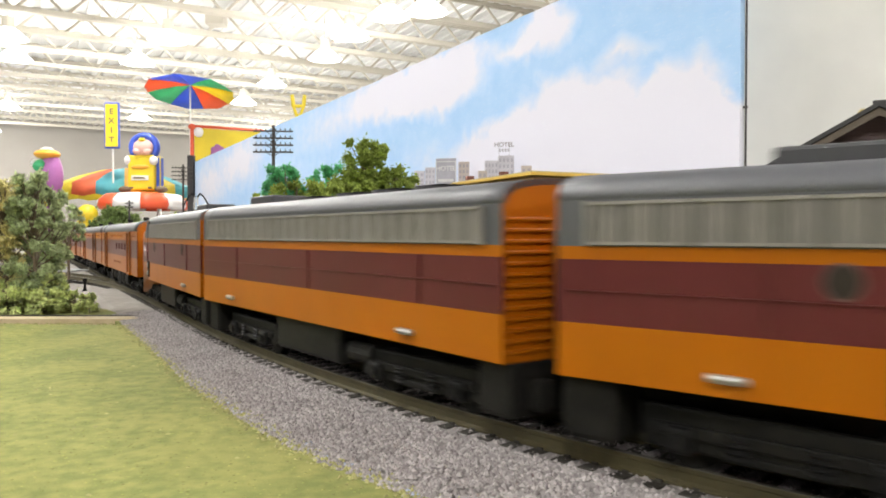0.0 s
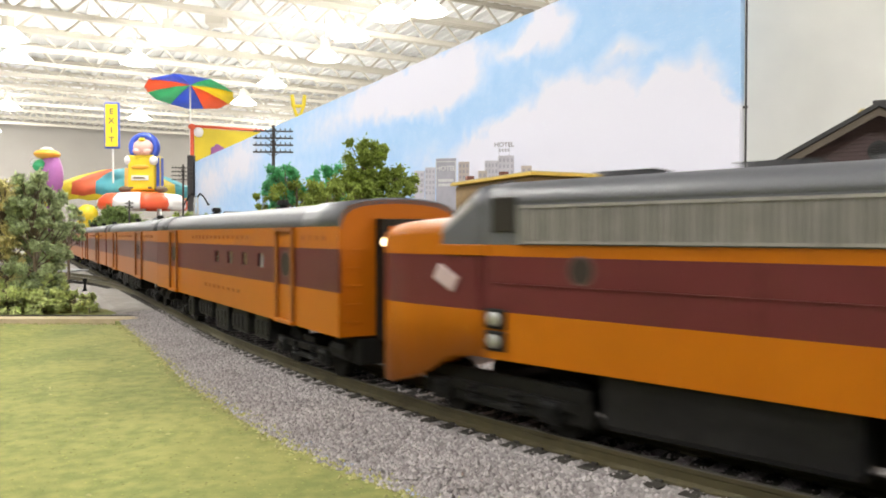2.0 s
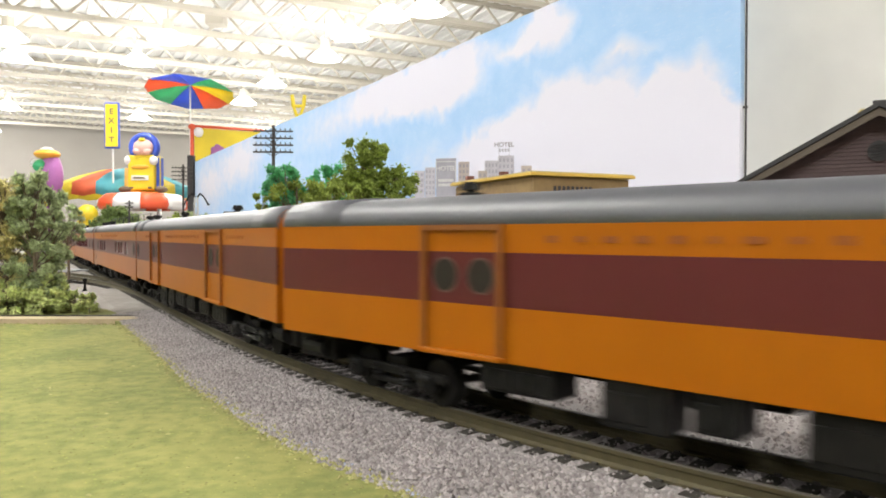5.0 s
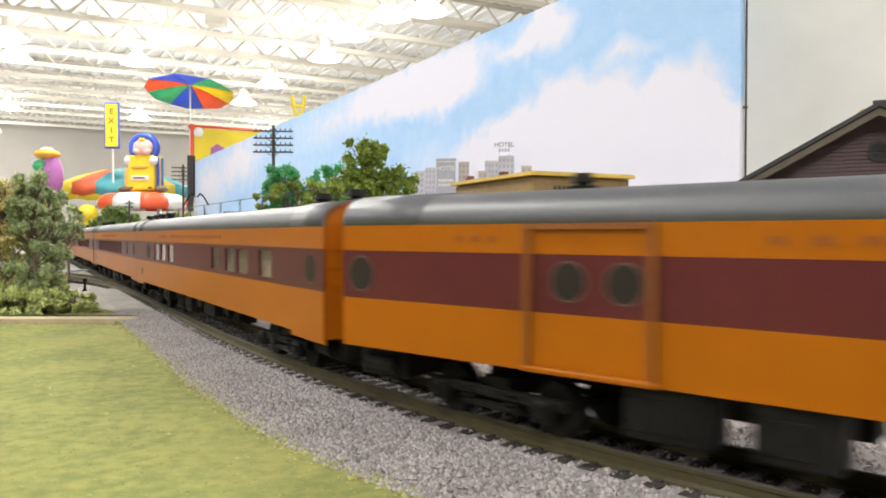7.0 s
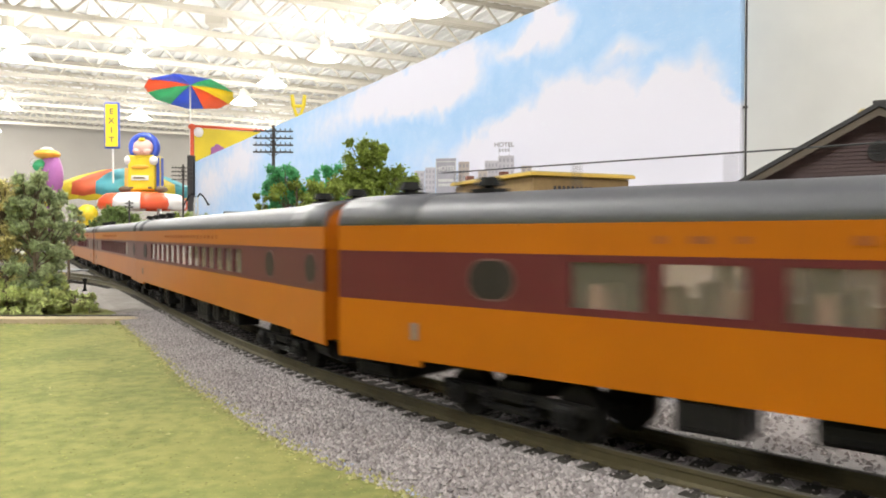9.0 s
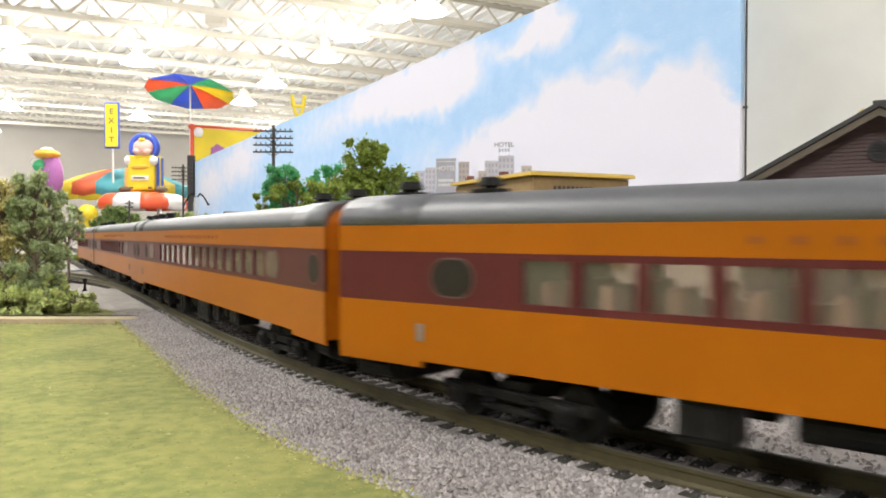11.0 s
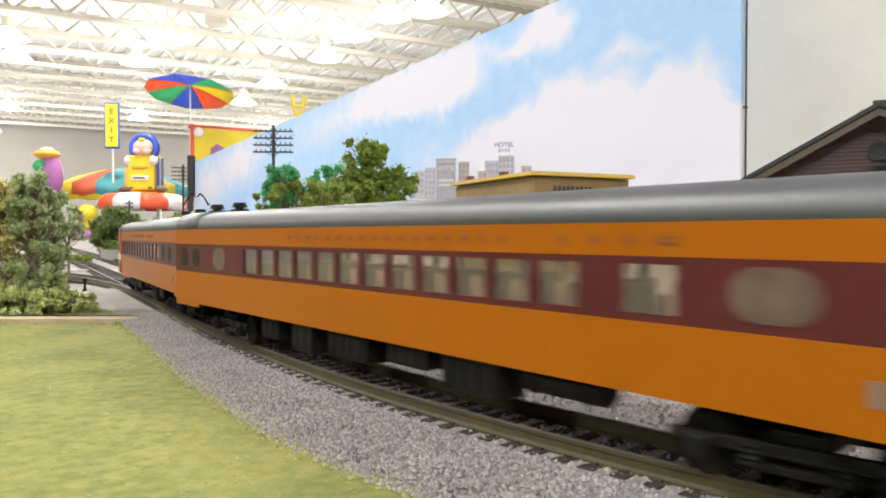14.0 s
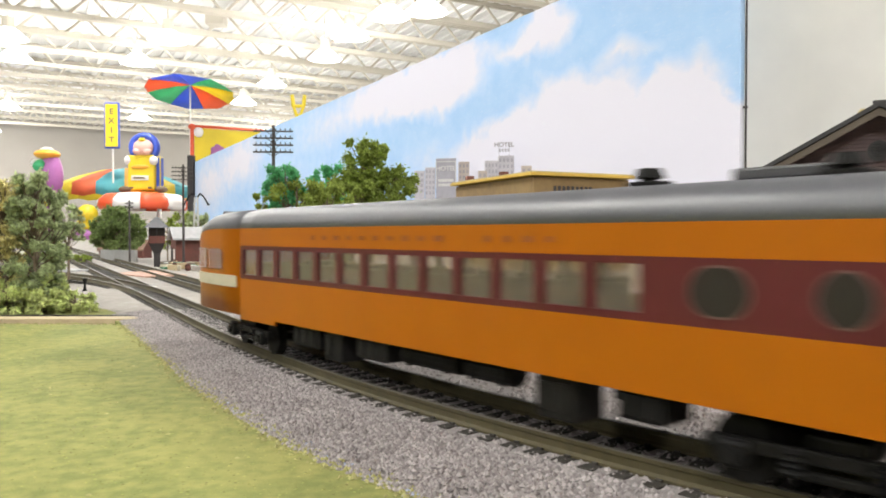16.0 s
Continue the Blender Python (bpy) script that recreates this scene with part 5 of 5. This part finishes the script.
# platforms and crossing boards
BRICKPAVE = mat("pinkish_brick_paving", (0.50, 0.30, 0.22), 0.85, col2=(0.42, 0.26, 0.2), scale=300)
bm = bmesh.new()
slab(bm, [(-0.350, 0.80), (-0.292, 0.735), (-0.262, 0.765), (-0.335, 0.865)], -0.0028, 0.0030)
tagged(part("platform", bm, BRICKPAVE), "low pinkish brick platform beside the second track", "platform", kind="structure")
bm = bmesh.new()
slab(bm, [(-0.50, 0.905), (-0.43, 0.86), (-0.415, 0.88), (-0.485, 0.925)], -0.0028, 0.0032)
tagged(part("crossing", bm, ROOFGREY), "pale grade crossing boards across the branch", "crossing", kind="structure")
bm = bmesh.new()
slab(bm, [(-0.33, 0.98), (-0.18, 0.75), (-0.10, 0.80), (-0.25, 1.10)], -0.0028, 0.0032)
tagged(part("yard_paving", bm, DIRT), "pale paved yard in front of the sheds", "paving", kind="structure")


def crate(x, y, s, z, material, label, name="crate"):
    t = thing(name, label, "crate" if name == "crate" else name, Matrix.Translation((x, y, z)) @ Matrix.Rotation(x * 40, 4, "Z"), "freight on the platform")
    if name == "barrel":
        bm = bmesh.new()
        loft(bm, [[(r * math.cos(a), r * math.sin(a), k) for a in np.linspace(0, 6.283, 11)[:-1]] for r, k in ((s * 0.38, 0), (s * 0.5, s * 0.6), (s * 0.38, s * 1.2))])
        part("staves", bm, material, t)
        bm = bmesh.new()
        for k in (0.25, 0.95):
            tube(bm, (0, 0, s * k), (0, 0, s * (k + 0.08)), s * 0.49, n=10)
        part("hoops", bm, BLACK, t)
    else:
        bm = bmesh.new()
        box(bm, (0, 0, s * 0.42), (s * 1.3, s, s * 0.84), 0.0003)
        part("box", bm, material, t)
        bm = bmesh.new()
        for u in (-1, 1):
            box(bm, (u * s * 0.5, -s * 0.52, s * 0.42), (s * 0.12, s * 0.08, s * 0.8))
        part("batten", bm, PLANK, t)


GREENP = mat("green_paint", (0.05, 0.16, 0.09), 0.6, scale=200)
rng = random.Random(12)
for i in range(44):
    y = rng.uniform(0.965, 1.09)
    x = y * rng.uniform(-0.374, -0.327)
    k = rng.random()
    if k < 0.35:
        crate(x, y, rng.uniform(0.006, 0.011), -0.0028, rng.choice((PLANK, TRIMTAN, CREAM)), "small wooden crate standing on the yard paving")
    elif k < 0.7:
        crate(x, y, rng.uniform(0.006, 0.010), -0.0028, rng.choice((BRICKRED, GREENP, DARKWOOD, WHITEPAINT)), "painted box standing on the yard paving")
    else:
        crate(x, y, 0.0075, -0.0028, rng.choice((BRICKRED, WHITEPAINT, PLANK)), "small barrel standing on the yard paving", "barrel")

# ------------------------------------------------------------------ card buildings in front of the sky
PALECARD = mat("pale_printed_card", (0.62, 0.60, 0.64), 0.8, scale=60)
GREYCARD = mat("grey_printed_card", (0.46, 0.45, 0.50), 0.8, scale=60)
TANCARD = mat("tan_printed_card", (0.52, 0.45, 0.40), 0.8, scale=60)
DARKCARD = mat("dark_printed_ink", (0.36, 0.34, 0.36), 0.8, scale=60)
FACE = radians(-10)


def text_part(word, parent, size, m, material):
    cu = bpy.data.curves.new("lettering", "FONT")
    cu.body, cu.size, cu.align_x, cu.align_y, cu.extrude, cu.offset = word, size, "CENTER", "CENTER", 0.0006, size * 0.02
    ob = bpy.data.objects.new("lettering_curve", cu)
    scene.collection.objects.link(ob)
    me = bpy.data.meshes.new_from_object(ob)
    bpy.data.objects.remove(ob)
    me.materials.append(material)
    o = new("lettering", me)
    o.parent, o.matrix_basis = parent, m
    return o


UP = Matrix.Rotation(radians(90), 4, "X")


def card(x, y, w, z1, material, label, rows=0, cols=0, ink=None):
    t = thing("card_building", label, "card building", Matrix.Translation((x, y, -0.003)) @ Matrix.Rotation(FACE, 4, "Z"), "card buildings")
    bm = bmesh.new()
    box(bm, (0, 0, z1 / 2), (w, 0.006, z1), 0.0006)
    part("card", bm, material, t)
    for i in range(rows):
        for j in range(cols):
            bm = bmesh.new()
            box(bm, (-w / 2 + (j + 0.5) * w / cols, -0.0033, z1 - 0.012 - i * 0.016), (w / cols * 0.5, 0.0008, 0.009))
            part("window", bm, ink or DARKCARD, t)
    return t


def px_card(x0, x1, y1, d, *rest):
    k = d / 1326
    return card(((x0 + x1) / 2 - 784) * k, d, (x1 - x0) * k / math.cos(FACE) * 0.94, EYE + 0.003 + (416 - y1) * k, *rest)


px_card(733, 752, 303, 2.26, PALECARD, "pale printed card of a town house", 4, 2, GREYCARD)
px_card(752, 771, 297, 2.24, PALECARD, "pale printed card of a narrow town house", 5, 3, GREYCARD)
h = px_card(771, 808, 281, 2.20, GREYCARD, "dark printed card of a hotel front with white letters", 0, 0)
k = 2.20 / 1326
for z, s, w in ((EYE + 0.003 + (416 - 299) * k, 0.0195, "HOTEL"),):
    text_part(w, h, s, Matrix.Translation((0, -0.0036, z)) @ UP, WHITEPAINT)
bm = bmesh.new()
for i in range(2):
    box(bm, (0, -0.0034, EYE + (416 - 318 - i * 8) * k), (0.045, 0.0010, 0.008))
part("lettering_bars", bm, WHITEPAINT, h)
bm = bmesh.new()
for s in (-1, 1):
    box(bm, (s * 0.029, -0.0034, EYE + (416 - 308) * k), (0.0025, 0.0010, 0.082))
box(bm, (0, -0.0034, EYE + (416 - 285) * k), (0.056, 0.0010, 0.0025))
part("border", bm, WHITEPAINT, h)
px_card(811, 831, 287, 2.15, TANCARD, "tan printed card of a brick house", 4, 3, DARKCARD)
px_card(857, 882, 285, 1.97, PALECARD, "grey printed card of a hotel tower", 5, 4, GREYCARD)
px_card(881, 910, 276, 1.95, PALECARD, "grey printed card of a hotel block", 5, 4, GREYCARD)
px_card(846, 862, 303, 1.96, TANCARD, "low tan printed card of a house", 1, 2)
px_card(922, 941, 294, 1.90, TANCARD, "low brown printed card of a house", 1, 2)
sg = thing("roof_sign", "grey rooftop hotel sign on thin legs", "sign", Matrix.Translation(((892 - 784) * 1.955 / 1326, 1.955, EYE + (416 - 276) * 1.955 / 1326)) @ Matrix.Rotation(FACE, 4, "Z"))
k = 1.955 / 1326
for s in (-1, 1):
    bm = bmesh.new()
    tube(bm, (s * 9 * k, 0, -0.003), (s * 9 * k, 0, 23 * k), 0.0007, n=5)
    part("leg", bm, GREYCARD, sg)
text_part("HOTEL", sg, 0.0165, Matrix.Translation((0, -0.001, 19 * k)) @ UP, DARKCARD)
bm = bmesh.new()
for i in range(4):
    box(bm, ((i - 1.5) * 5.2 * k, -0.001, 9.5 * k), (3.6 * k, 0.001, 5.5 * k))
part("lettering_bars", bm, GREYCARD, sg)


# ------------------------------------------------------------------ booth in the hall
def px(x, y, d):
    return Vector(((x - 784) * d / 1326, d, EYE + (416 - y) * d / 1326))


YEL = mat("yellow_vinyl", (0.80, 0.62, 0.02), 0.45, scale=6)
RED = mat("orange_red_vinyl", (0.78, 0.10, 0.03), 0.45, scale=6)
BLUE = mat("royal_blue_vinyl", (0.045, 0.10, 0.55), 0.45, scale=6)
GREEN = mat("green_vinyl", (0.05, 0.42, 0.17), 0.45, scale=6)
TEAL = mat("teal_vinyl", (0.06, 0.42, 0.5), 0.45, scale=6)
AMBER = mat("amber_vinyl", (0.82, 0.40, 0.04), 0.45, scale=6)
PINK = mat("pink_vinyl", (0.80, 0.50, 0.42), 0.5, scale=6)
PURPLE = mat("purple_vinyl", (0.36, 0.12, 0.34), 0.5, scale=6)
WHITEV = mat("white_vinyl", (0.80, 0.80, 0.78), 0.5, scale=6)


def cloth(m):
    return {k: mat(k.name + "_cloth", tuple(c ** 0.62 for c in k.node_tree.nodes["Mix"].inputs["A"].default_value[:3]), 0.6, scale=6, leafy=0.55) for k in m}


def parasol(name, label, x, y_top, y_rim, half, d, cols, tilt=0.0, turn=0.0, valance=0.0):
    """Round shade of coloured gores on a pole that stands on the hall floor."""
    top, rim = px(x, y_top, d), px(x, y_rim, d)
    r, hgt = half * d / 1326, top.z - rim.z
    t = thing(name, label, "parasol", Matrix.Translation((top.x, top.y, FLOOR)))
    z0 = rim.z - FLOOR
    bm = bmesh.new()
    tube(bm, (0, 0, 0), (0, 0, z0 + hgt), 0.012, n=8)
    part("pole", bm, WHITEV, t)
    n = len(cols)
    head = Matrix.Translation((0, 0, z0)) @ Matrix.Rotation(tilt, 4, "X")
    for i, c in enumerate(cols):
        a0, a1 = turn + i * 2 * math.pi / n, turn + (i + 1) * 2 * math.pi / n
        bm = bmesh.new()
        rows = []
        for f in (0.02, 0.35, 0.7, 1.0):
            z = hgt * (1 - f ** 1.7)
            rows.append([(math.cos(a) * r * f, math.sin(a) * r * f, z - 0.03 * r * math.sin(math.pi * k) * f) for k, a in zip((0, 0.5, 1), (a0, (a0 + a1) / 2, a1))])
        if valance:
            rows.append([(x_ * 1.01, y_ * 1.01, z_ - valance) for x_, y_, z_ in rows[-1]])
        g = [[bm.verts.new(head @ Vector(p)) for p in row] for row in rows]
        for p, q in zip(g, g[1:]):
            for j in range(2):
                bm.faces.new((p[j], q[j], q[j + 1], p[j + 1])).smooth = True
        ob = part("gore", bm, c, t)
        so = ob.modifiers.new("cloth", "SOLIDIFY")
        so.thickness = 0.004
    return t


CL = cloth((YEL, RED, BLUE, GREEN, TEAL, AMBER, WHITEV))
parasol("parasol", "red, blue, green and yellow parasol high on a pole", 338, 151, 164, 75, 10.0,
        [CL[c] for c in (YEL, RED, BLUE, GREEN, RED, BLUE, BLUE, GREEN)], radians(-13), 0.0)
GORES = [YEL, YEL, YEL, RED, TEAL, AMBER, YEL, TEAL]
parasol("stall_canopy", "large striped canopy in yellow, orange and teal", 222, 298, 330, 112, 10.9, [CL[c] for c in GORES + GORES[::-1]], 0, radians(-180), 0.16)


def kiosk(x, d):
    """A round counter under a red and white awning."""
    k = d / 1326
    c = px(x, 372, d)
    t = thing("kiosk", "round stall with a red and white striped awning", "stall", Matrix.Translation((c.x, c.y, FLOOR)))
    r, z = 76 * k, c.z - FLOOR
    bm = bmesh.new()
    tube(bm, (0, 0, 0), (0, 0, z - 0.12), r * 0.55, n=24)
    part("counter", bm, WHITEV, t)
    n = 10
    for i in range(n):
        a0, a1 = math.pi + i * 6.28319 / n, math.pi + (i + 1) * 6.28319 / n
        bm = bmesh.new()
        rows = []
        for f, h_ in ((0.45, 30 * k), (0.82, 27 * k), (0.97, 17 * k), (1.0, 6 * k), (0.95, 0.0)):
            rows.append([(math.cos(a) * r * f, math.sin(a) * r * f, z + h_) for a in np.linspace(a0, a1, 5)])
        g = [[bm.verts.new(p) for p in row] for row in rows]
        for p, q in zip(g, g[1:]):
            for j in range(4):
                bm.faces.new((p[j], q[j], q[j + 1], p[j + 1])).smooth = True
        part("awning_panel", bm, RED if i % 2 else WHITEV, t).modifiers.new("cloth", "SOLIDIFY").thickness = 0.004
    bm = bmesh.new()
    tube(bm, (0, 0, z + 20 * k), (0, 0, z + 30 * k), r * 0.46, n=24)
    part("awning_top", bm, RED, t)
    for i in range(8):
        a = i * 0.785
        bm = bmesh.new()
        tube(bm, (math.cos(a) * r * 0.9, math.sin(a) * r * 0.9, 0), (math.cos(a) * r * 0.9, math.sin(a) * r * 0.9, z + 8 * k), 0.018, n=6)
        part("awning_post", bm, WHITEV, t)
    return c.z + 30 * k


top = kiosk(254, 10.0)


def doll(name, label, at_, pieces, mats):
    """A plain stuffed doll as one mesh."""
    bm = bmesh.new()
    for kind, c, s, mi in pieces:
        (ball if kind == "b" else lambda b, c_, s_, mi=0: box(b, c_, s_, min(s_) * 0.18, mi))(bm, c, s, mi=mi)
    ob = part(name, bm, mats)
    ob.location = at_
    return tagged(ob, label, "doll")


k = 10 / 1326
HOOD = [("b", (21 * k * math.cos(a), 3 * k, 79 * k + 20 * k * math.sin(a)), (6.5 * k, 7 * k, 6.5 * k), 2) for a in np.linspace(-0.6, 3.74, 60)]
doll("doll", "seated doll in yellow with a blue hood on the awning", (px(261, 343, 10).x, 9.9, top), HOOD + [
    ("x", (-2 * k, 0, 34 * k), (46 * k, 20 * k, 62 * k), 0), ("b", (0, -2 * k, 78 * k), (18 * k, 13 * k, 15 * k), 1), ("b", (0, 4 * k, 84 * k), (20 * k, 8 * k, 16 * k), 2),
    ("b", (-8 * k, -8 * k, 71 * k), (8 * k, 7 * k, 6 * k), 1), ("b", (8 * k, -8 * k, 71 * k), (8 * k, 7 * k, 6 * k), 1), ("b", (0, -8 * k, 91 * k), (6 * k, 6 * k, 4 * k), 0),
    ("b", (-25 * k, -6 * k, 56 * k), (7 * k, 7 * k, 8 * k), 3), ("b", (20 * k, -8 * k, 55 * k), (7.5 * k, 7 * k, 8 * k), 3), ("b", (-30 * k, -8 * k, 5 * k), (11 * k, 10 * k, 6 * k), 4),
    ("b", (33 * k, -8 * k, 5 * k), (11 * k, 10 * k, 6 * k), 4), ("b", (-3 * k, -10 * k, 44 * k), (16 * k, 2 * k, 4 * k), 5), ("x", (25 * k, 6 * k, 33 * k), (9 * k, 16 * k, 60 * k), 2),
    ("x", (-3 * k, -10.6 * k, 25 * k), (30 * k, 1.5 * k, 9 * k), 3), ("x", (-4 * k, -11.6 * k, 25 * k), (20 * k, 0.8 * k, 3 * k), 4),
    ("b", (-18 * k, -10 * k, 8 * k), (4 * k, 2 * k, 2 * k), 4), ("b", (14 * k, -10 * k, 8 * k), (4 * k, 2 * k, 2 * k), 4)], (YEL, PINK, BLUE, WHITEV, BARK, AMBER))
c = px(88, 440, 9.5)
k = 9.5 / 1326
doll("doll", "tall purple balloon doll with an orange hat", (c.x, c.y, FLOOR), [
    ("b", (4 * k, 0, c.z - FLOOR + 128 * k), (20 * k, 18 * k, 42 * k), 0), ("b", (-2 * k, -2 * k, c.z - FLOOR + 166 * k), (22 * k, 20 * k, 9 * k), 1),
    ("b", (-10 * k, -6 * k, c.z - FLOOR + 145 * k), (14 * k, 14 * k, 12 * k), 2), ("b", (-22 * k, -4 * k, c.z - FLOOR + 150 * k), (8 * k, 8 * k, 7 * k), 3),
    ("x", (0, 0, c.z - FLOOR + 85 * k), (34 * k, 26 * k, 30 * k), 4), ("b", (-4 * k, 0, c.z - FLOOR + 174 * k), (12 * k, 8 * k, 5 * k), 3),
    ("x", (0, 0, (c.z - FLOOR + 75 * k) / 2), (30 * k, 26 * k, c.z - FLOOR + 75 * k), 0)], (PURPLE, AMBER, GREEN, WHITEV, YEL))
c = px(155, 440, 9.5)
doll("doll", "yellow round-headed balloon doll in pink", (c.x, c.y, FLOOR), [
    ("b", (0, 0, c.z - FLOOR + 60 * k), (18 * k, 18 * k, 18 * k), 0), ("x", (0, 0, c.z - FLOOR + 42 * k), (28 * k, 24 * k, 16 * k), 0),
    ("b", (0, 0, c.z - FLOOR + 22 * k), (24 * k, 20 * k, 14 * k), 1), ("x", (0, 0, (c.z - FLOOR + 20 * k) / 2), (36 * k, 26 * k, c.z - FLOOR + 20 * k), 1)], (YEL, PURPLE))
c = px(120, 430, 9.0)
t = thing("stall_counter", "pink and white panelled stall counter", "counter", Matrix.Translation((c.x, c.y, FLOOR)))
hh = c.z - FLOOR + 0.09
bm = bmesh.new()
box(bm, (0, 0, hh / 2), (0.66, 0.5, hh), 0.01)
part("body", bm, PURPLE, t)
for u in (-0.24, -0.08, 0.10, 0.24):
    bm = bmesh.new()
    box(bm, (u, -0.255, hh - 0.09), (0.05, 0.012, 0.17), 0.004)
    part("panel", bm, WHITEV, t)


def exit_sign():
    c, k = px(200, 223, 10.0), 10 / 1326
    t = thing("exit_sign", "tall yellow exit sign with a blue border on a pole", "sign", Matrix.Translation((c.x, c.y, FLOOR)))
    z = c.z - FLOOR
    bm = bmesh.new()
    box(bm, (0, 0, z), (27 * k, 0.03, 81 * k), 0.012)
    b = part("board", bm, BLUE, t)
    bm = bmesh.new()
    box(bm, (0, -0.017, z), (22 * k, 0.008, 75 * k), 0.003)
    part("face", bm, YEL, b)
    for i, ch in enumerate("EXIT"):
        text_part(ch, b, 0.095, Matrix.Translation((0, -0.022, z + (24 - i * 16.5) * k)) @ UP, BARK).scale = (1.2, 1.1, 1)
    bm = bmesh.new()
    tube(bm, (0, 0.02, 0), (0, 0.02, z - 30 * k), 0.012, n=8)
    part("pole", bm, WHITEV, t)


exit_sign()


def banner():
    k = 9.8 / 1326
    c = px(341, 285, 9.8)
    t = thing("banner", "yellow triangular banner edged in red with a purple figure", "banner", Matrix.Translation((c.x, c.y, FLOOR)))
    z = c.z - FLOOR
    bm = bmesh.new()
    q = [(4 * k, z), (4 * k, z + 58 * k), (126 * k, z + 50 * k), (60 * k, z - 6 * k)]
    loft(bm, [[(x, 0, a) for x, a in q], [(x, 0.008, a) for x, a in q]])
    part("cloth", bm, YEL, t)
    bm = bmesh.new()
    tube(bm, (0, 0, 0), (0, 0, z + 60 * k), 0.025, n=8)
    tube(bm, (0, 0, z + 61 * k), (126 * k, 0, z + 53 * k), 0.018, n=8)
    ball(bm, (0, 0, z + 60 * k), (0.05, 0.05, 0.04))
    part("frame", bm, RED, t)
    bm = bmesh.new()
    ball(bm, (12 * k, -0.01, z + 50 * k), (9 * k, 0.03, 9 * k))
    part("knob", bm, WHITEV, t)
    bm = bmesh.new()
    for x, a, s in ((44, 10, 12), (38, 20, 5), (52, 20, 5), (45, 22, 7)):
        ball(bm, (x * k, -0.006, z + a * k), (s * k, 0.006, s * k))
    part("emblem", bm, PURPLE, t)


banner()


def clamp():
    """A yellow spring clamp on the board's top edge, with a wire hanging down."""
    d = 4.06
    k = d / 1326
    c = px(529, 207, d)
    t = thing("spring_clamp", "yellow spring clamp gripping the top of the board", "clamp", Matrix.Translation((c.x, c.y, c.z)))
    for s in (-1, 1):
        bm = bmesh.new()
        tube(bm, (s * 2 * k, 0, -2 * k), (s * 9 * k, 0, 18 * k), 0.009, 0.008, 8)
        tube(bm, (s * 9 * k, 0, 18 * k), (s * 11 * k, 0, 38 * k), 0.012, 0.010, 8)
        part("handle", bm, YEL, t)
    bm = bmesh.new()
    tube(bm, (-9 * k, 0, 18 * k), (9 * k, 0, 18 * k), 0.009, n=8)
    tube(bm, (0, 0, -7 * k), (0, 0, 4 * k), 0.004, 0.014, 8)
    part("jaw", bm, YEL, t)
    bm = bmesh.new()
    tube(bm, (0, -0.006, -7 * k), (0, -0.006, -70 * k), 0.003, n=6)
    part("wire", bm, DARKWOOD, t)


clamp()

# small grey heater under the roof
t = thing("unit_heater", "beige unit heater hanging under the roof joists", "heater", Matrix.Translation(px(385, 36, 16.5)))
bm = bmesh.new()
box(bm, (0, 0, 0), (0.40, 0.35, 0.30), 0.02)
part("case", bm, HALLWHITE, t)
bm = bmesh.new()
tube(bm, (0, 0, 0.1), (0, 0, CEIL - px(385, 36, 16.5).z), 0.015, n=6)
part("hanger", bm, HALLWHITE, t)

motions()
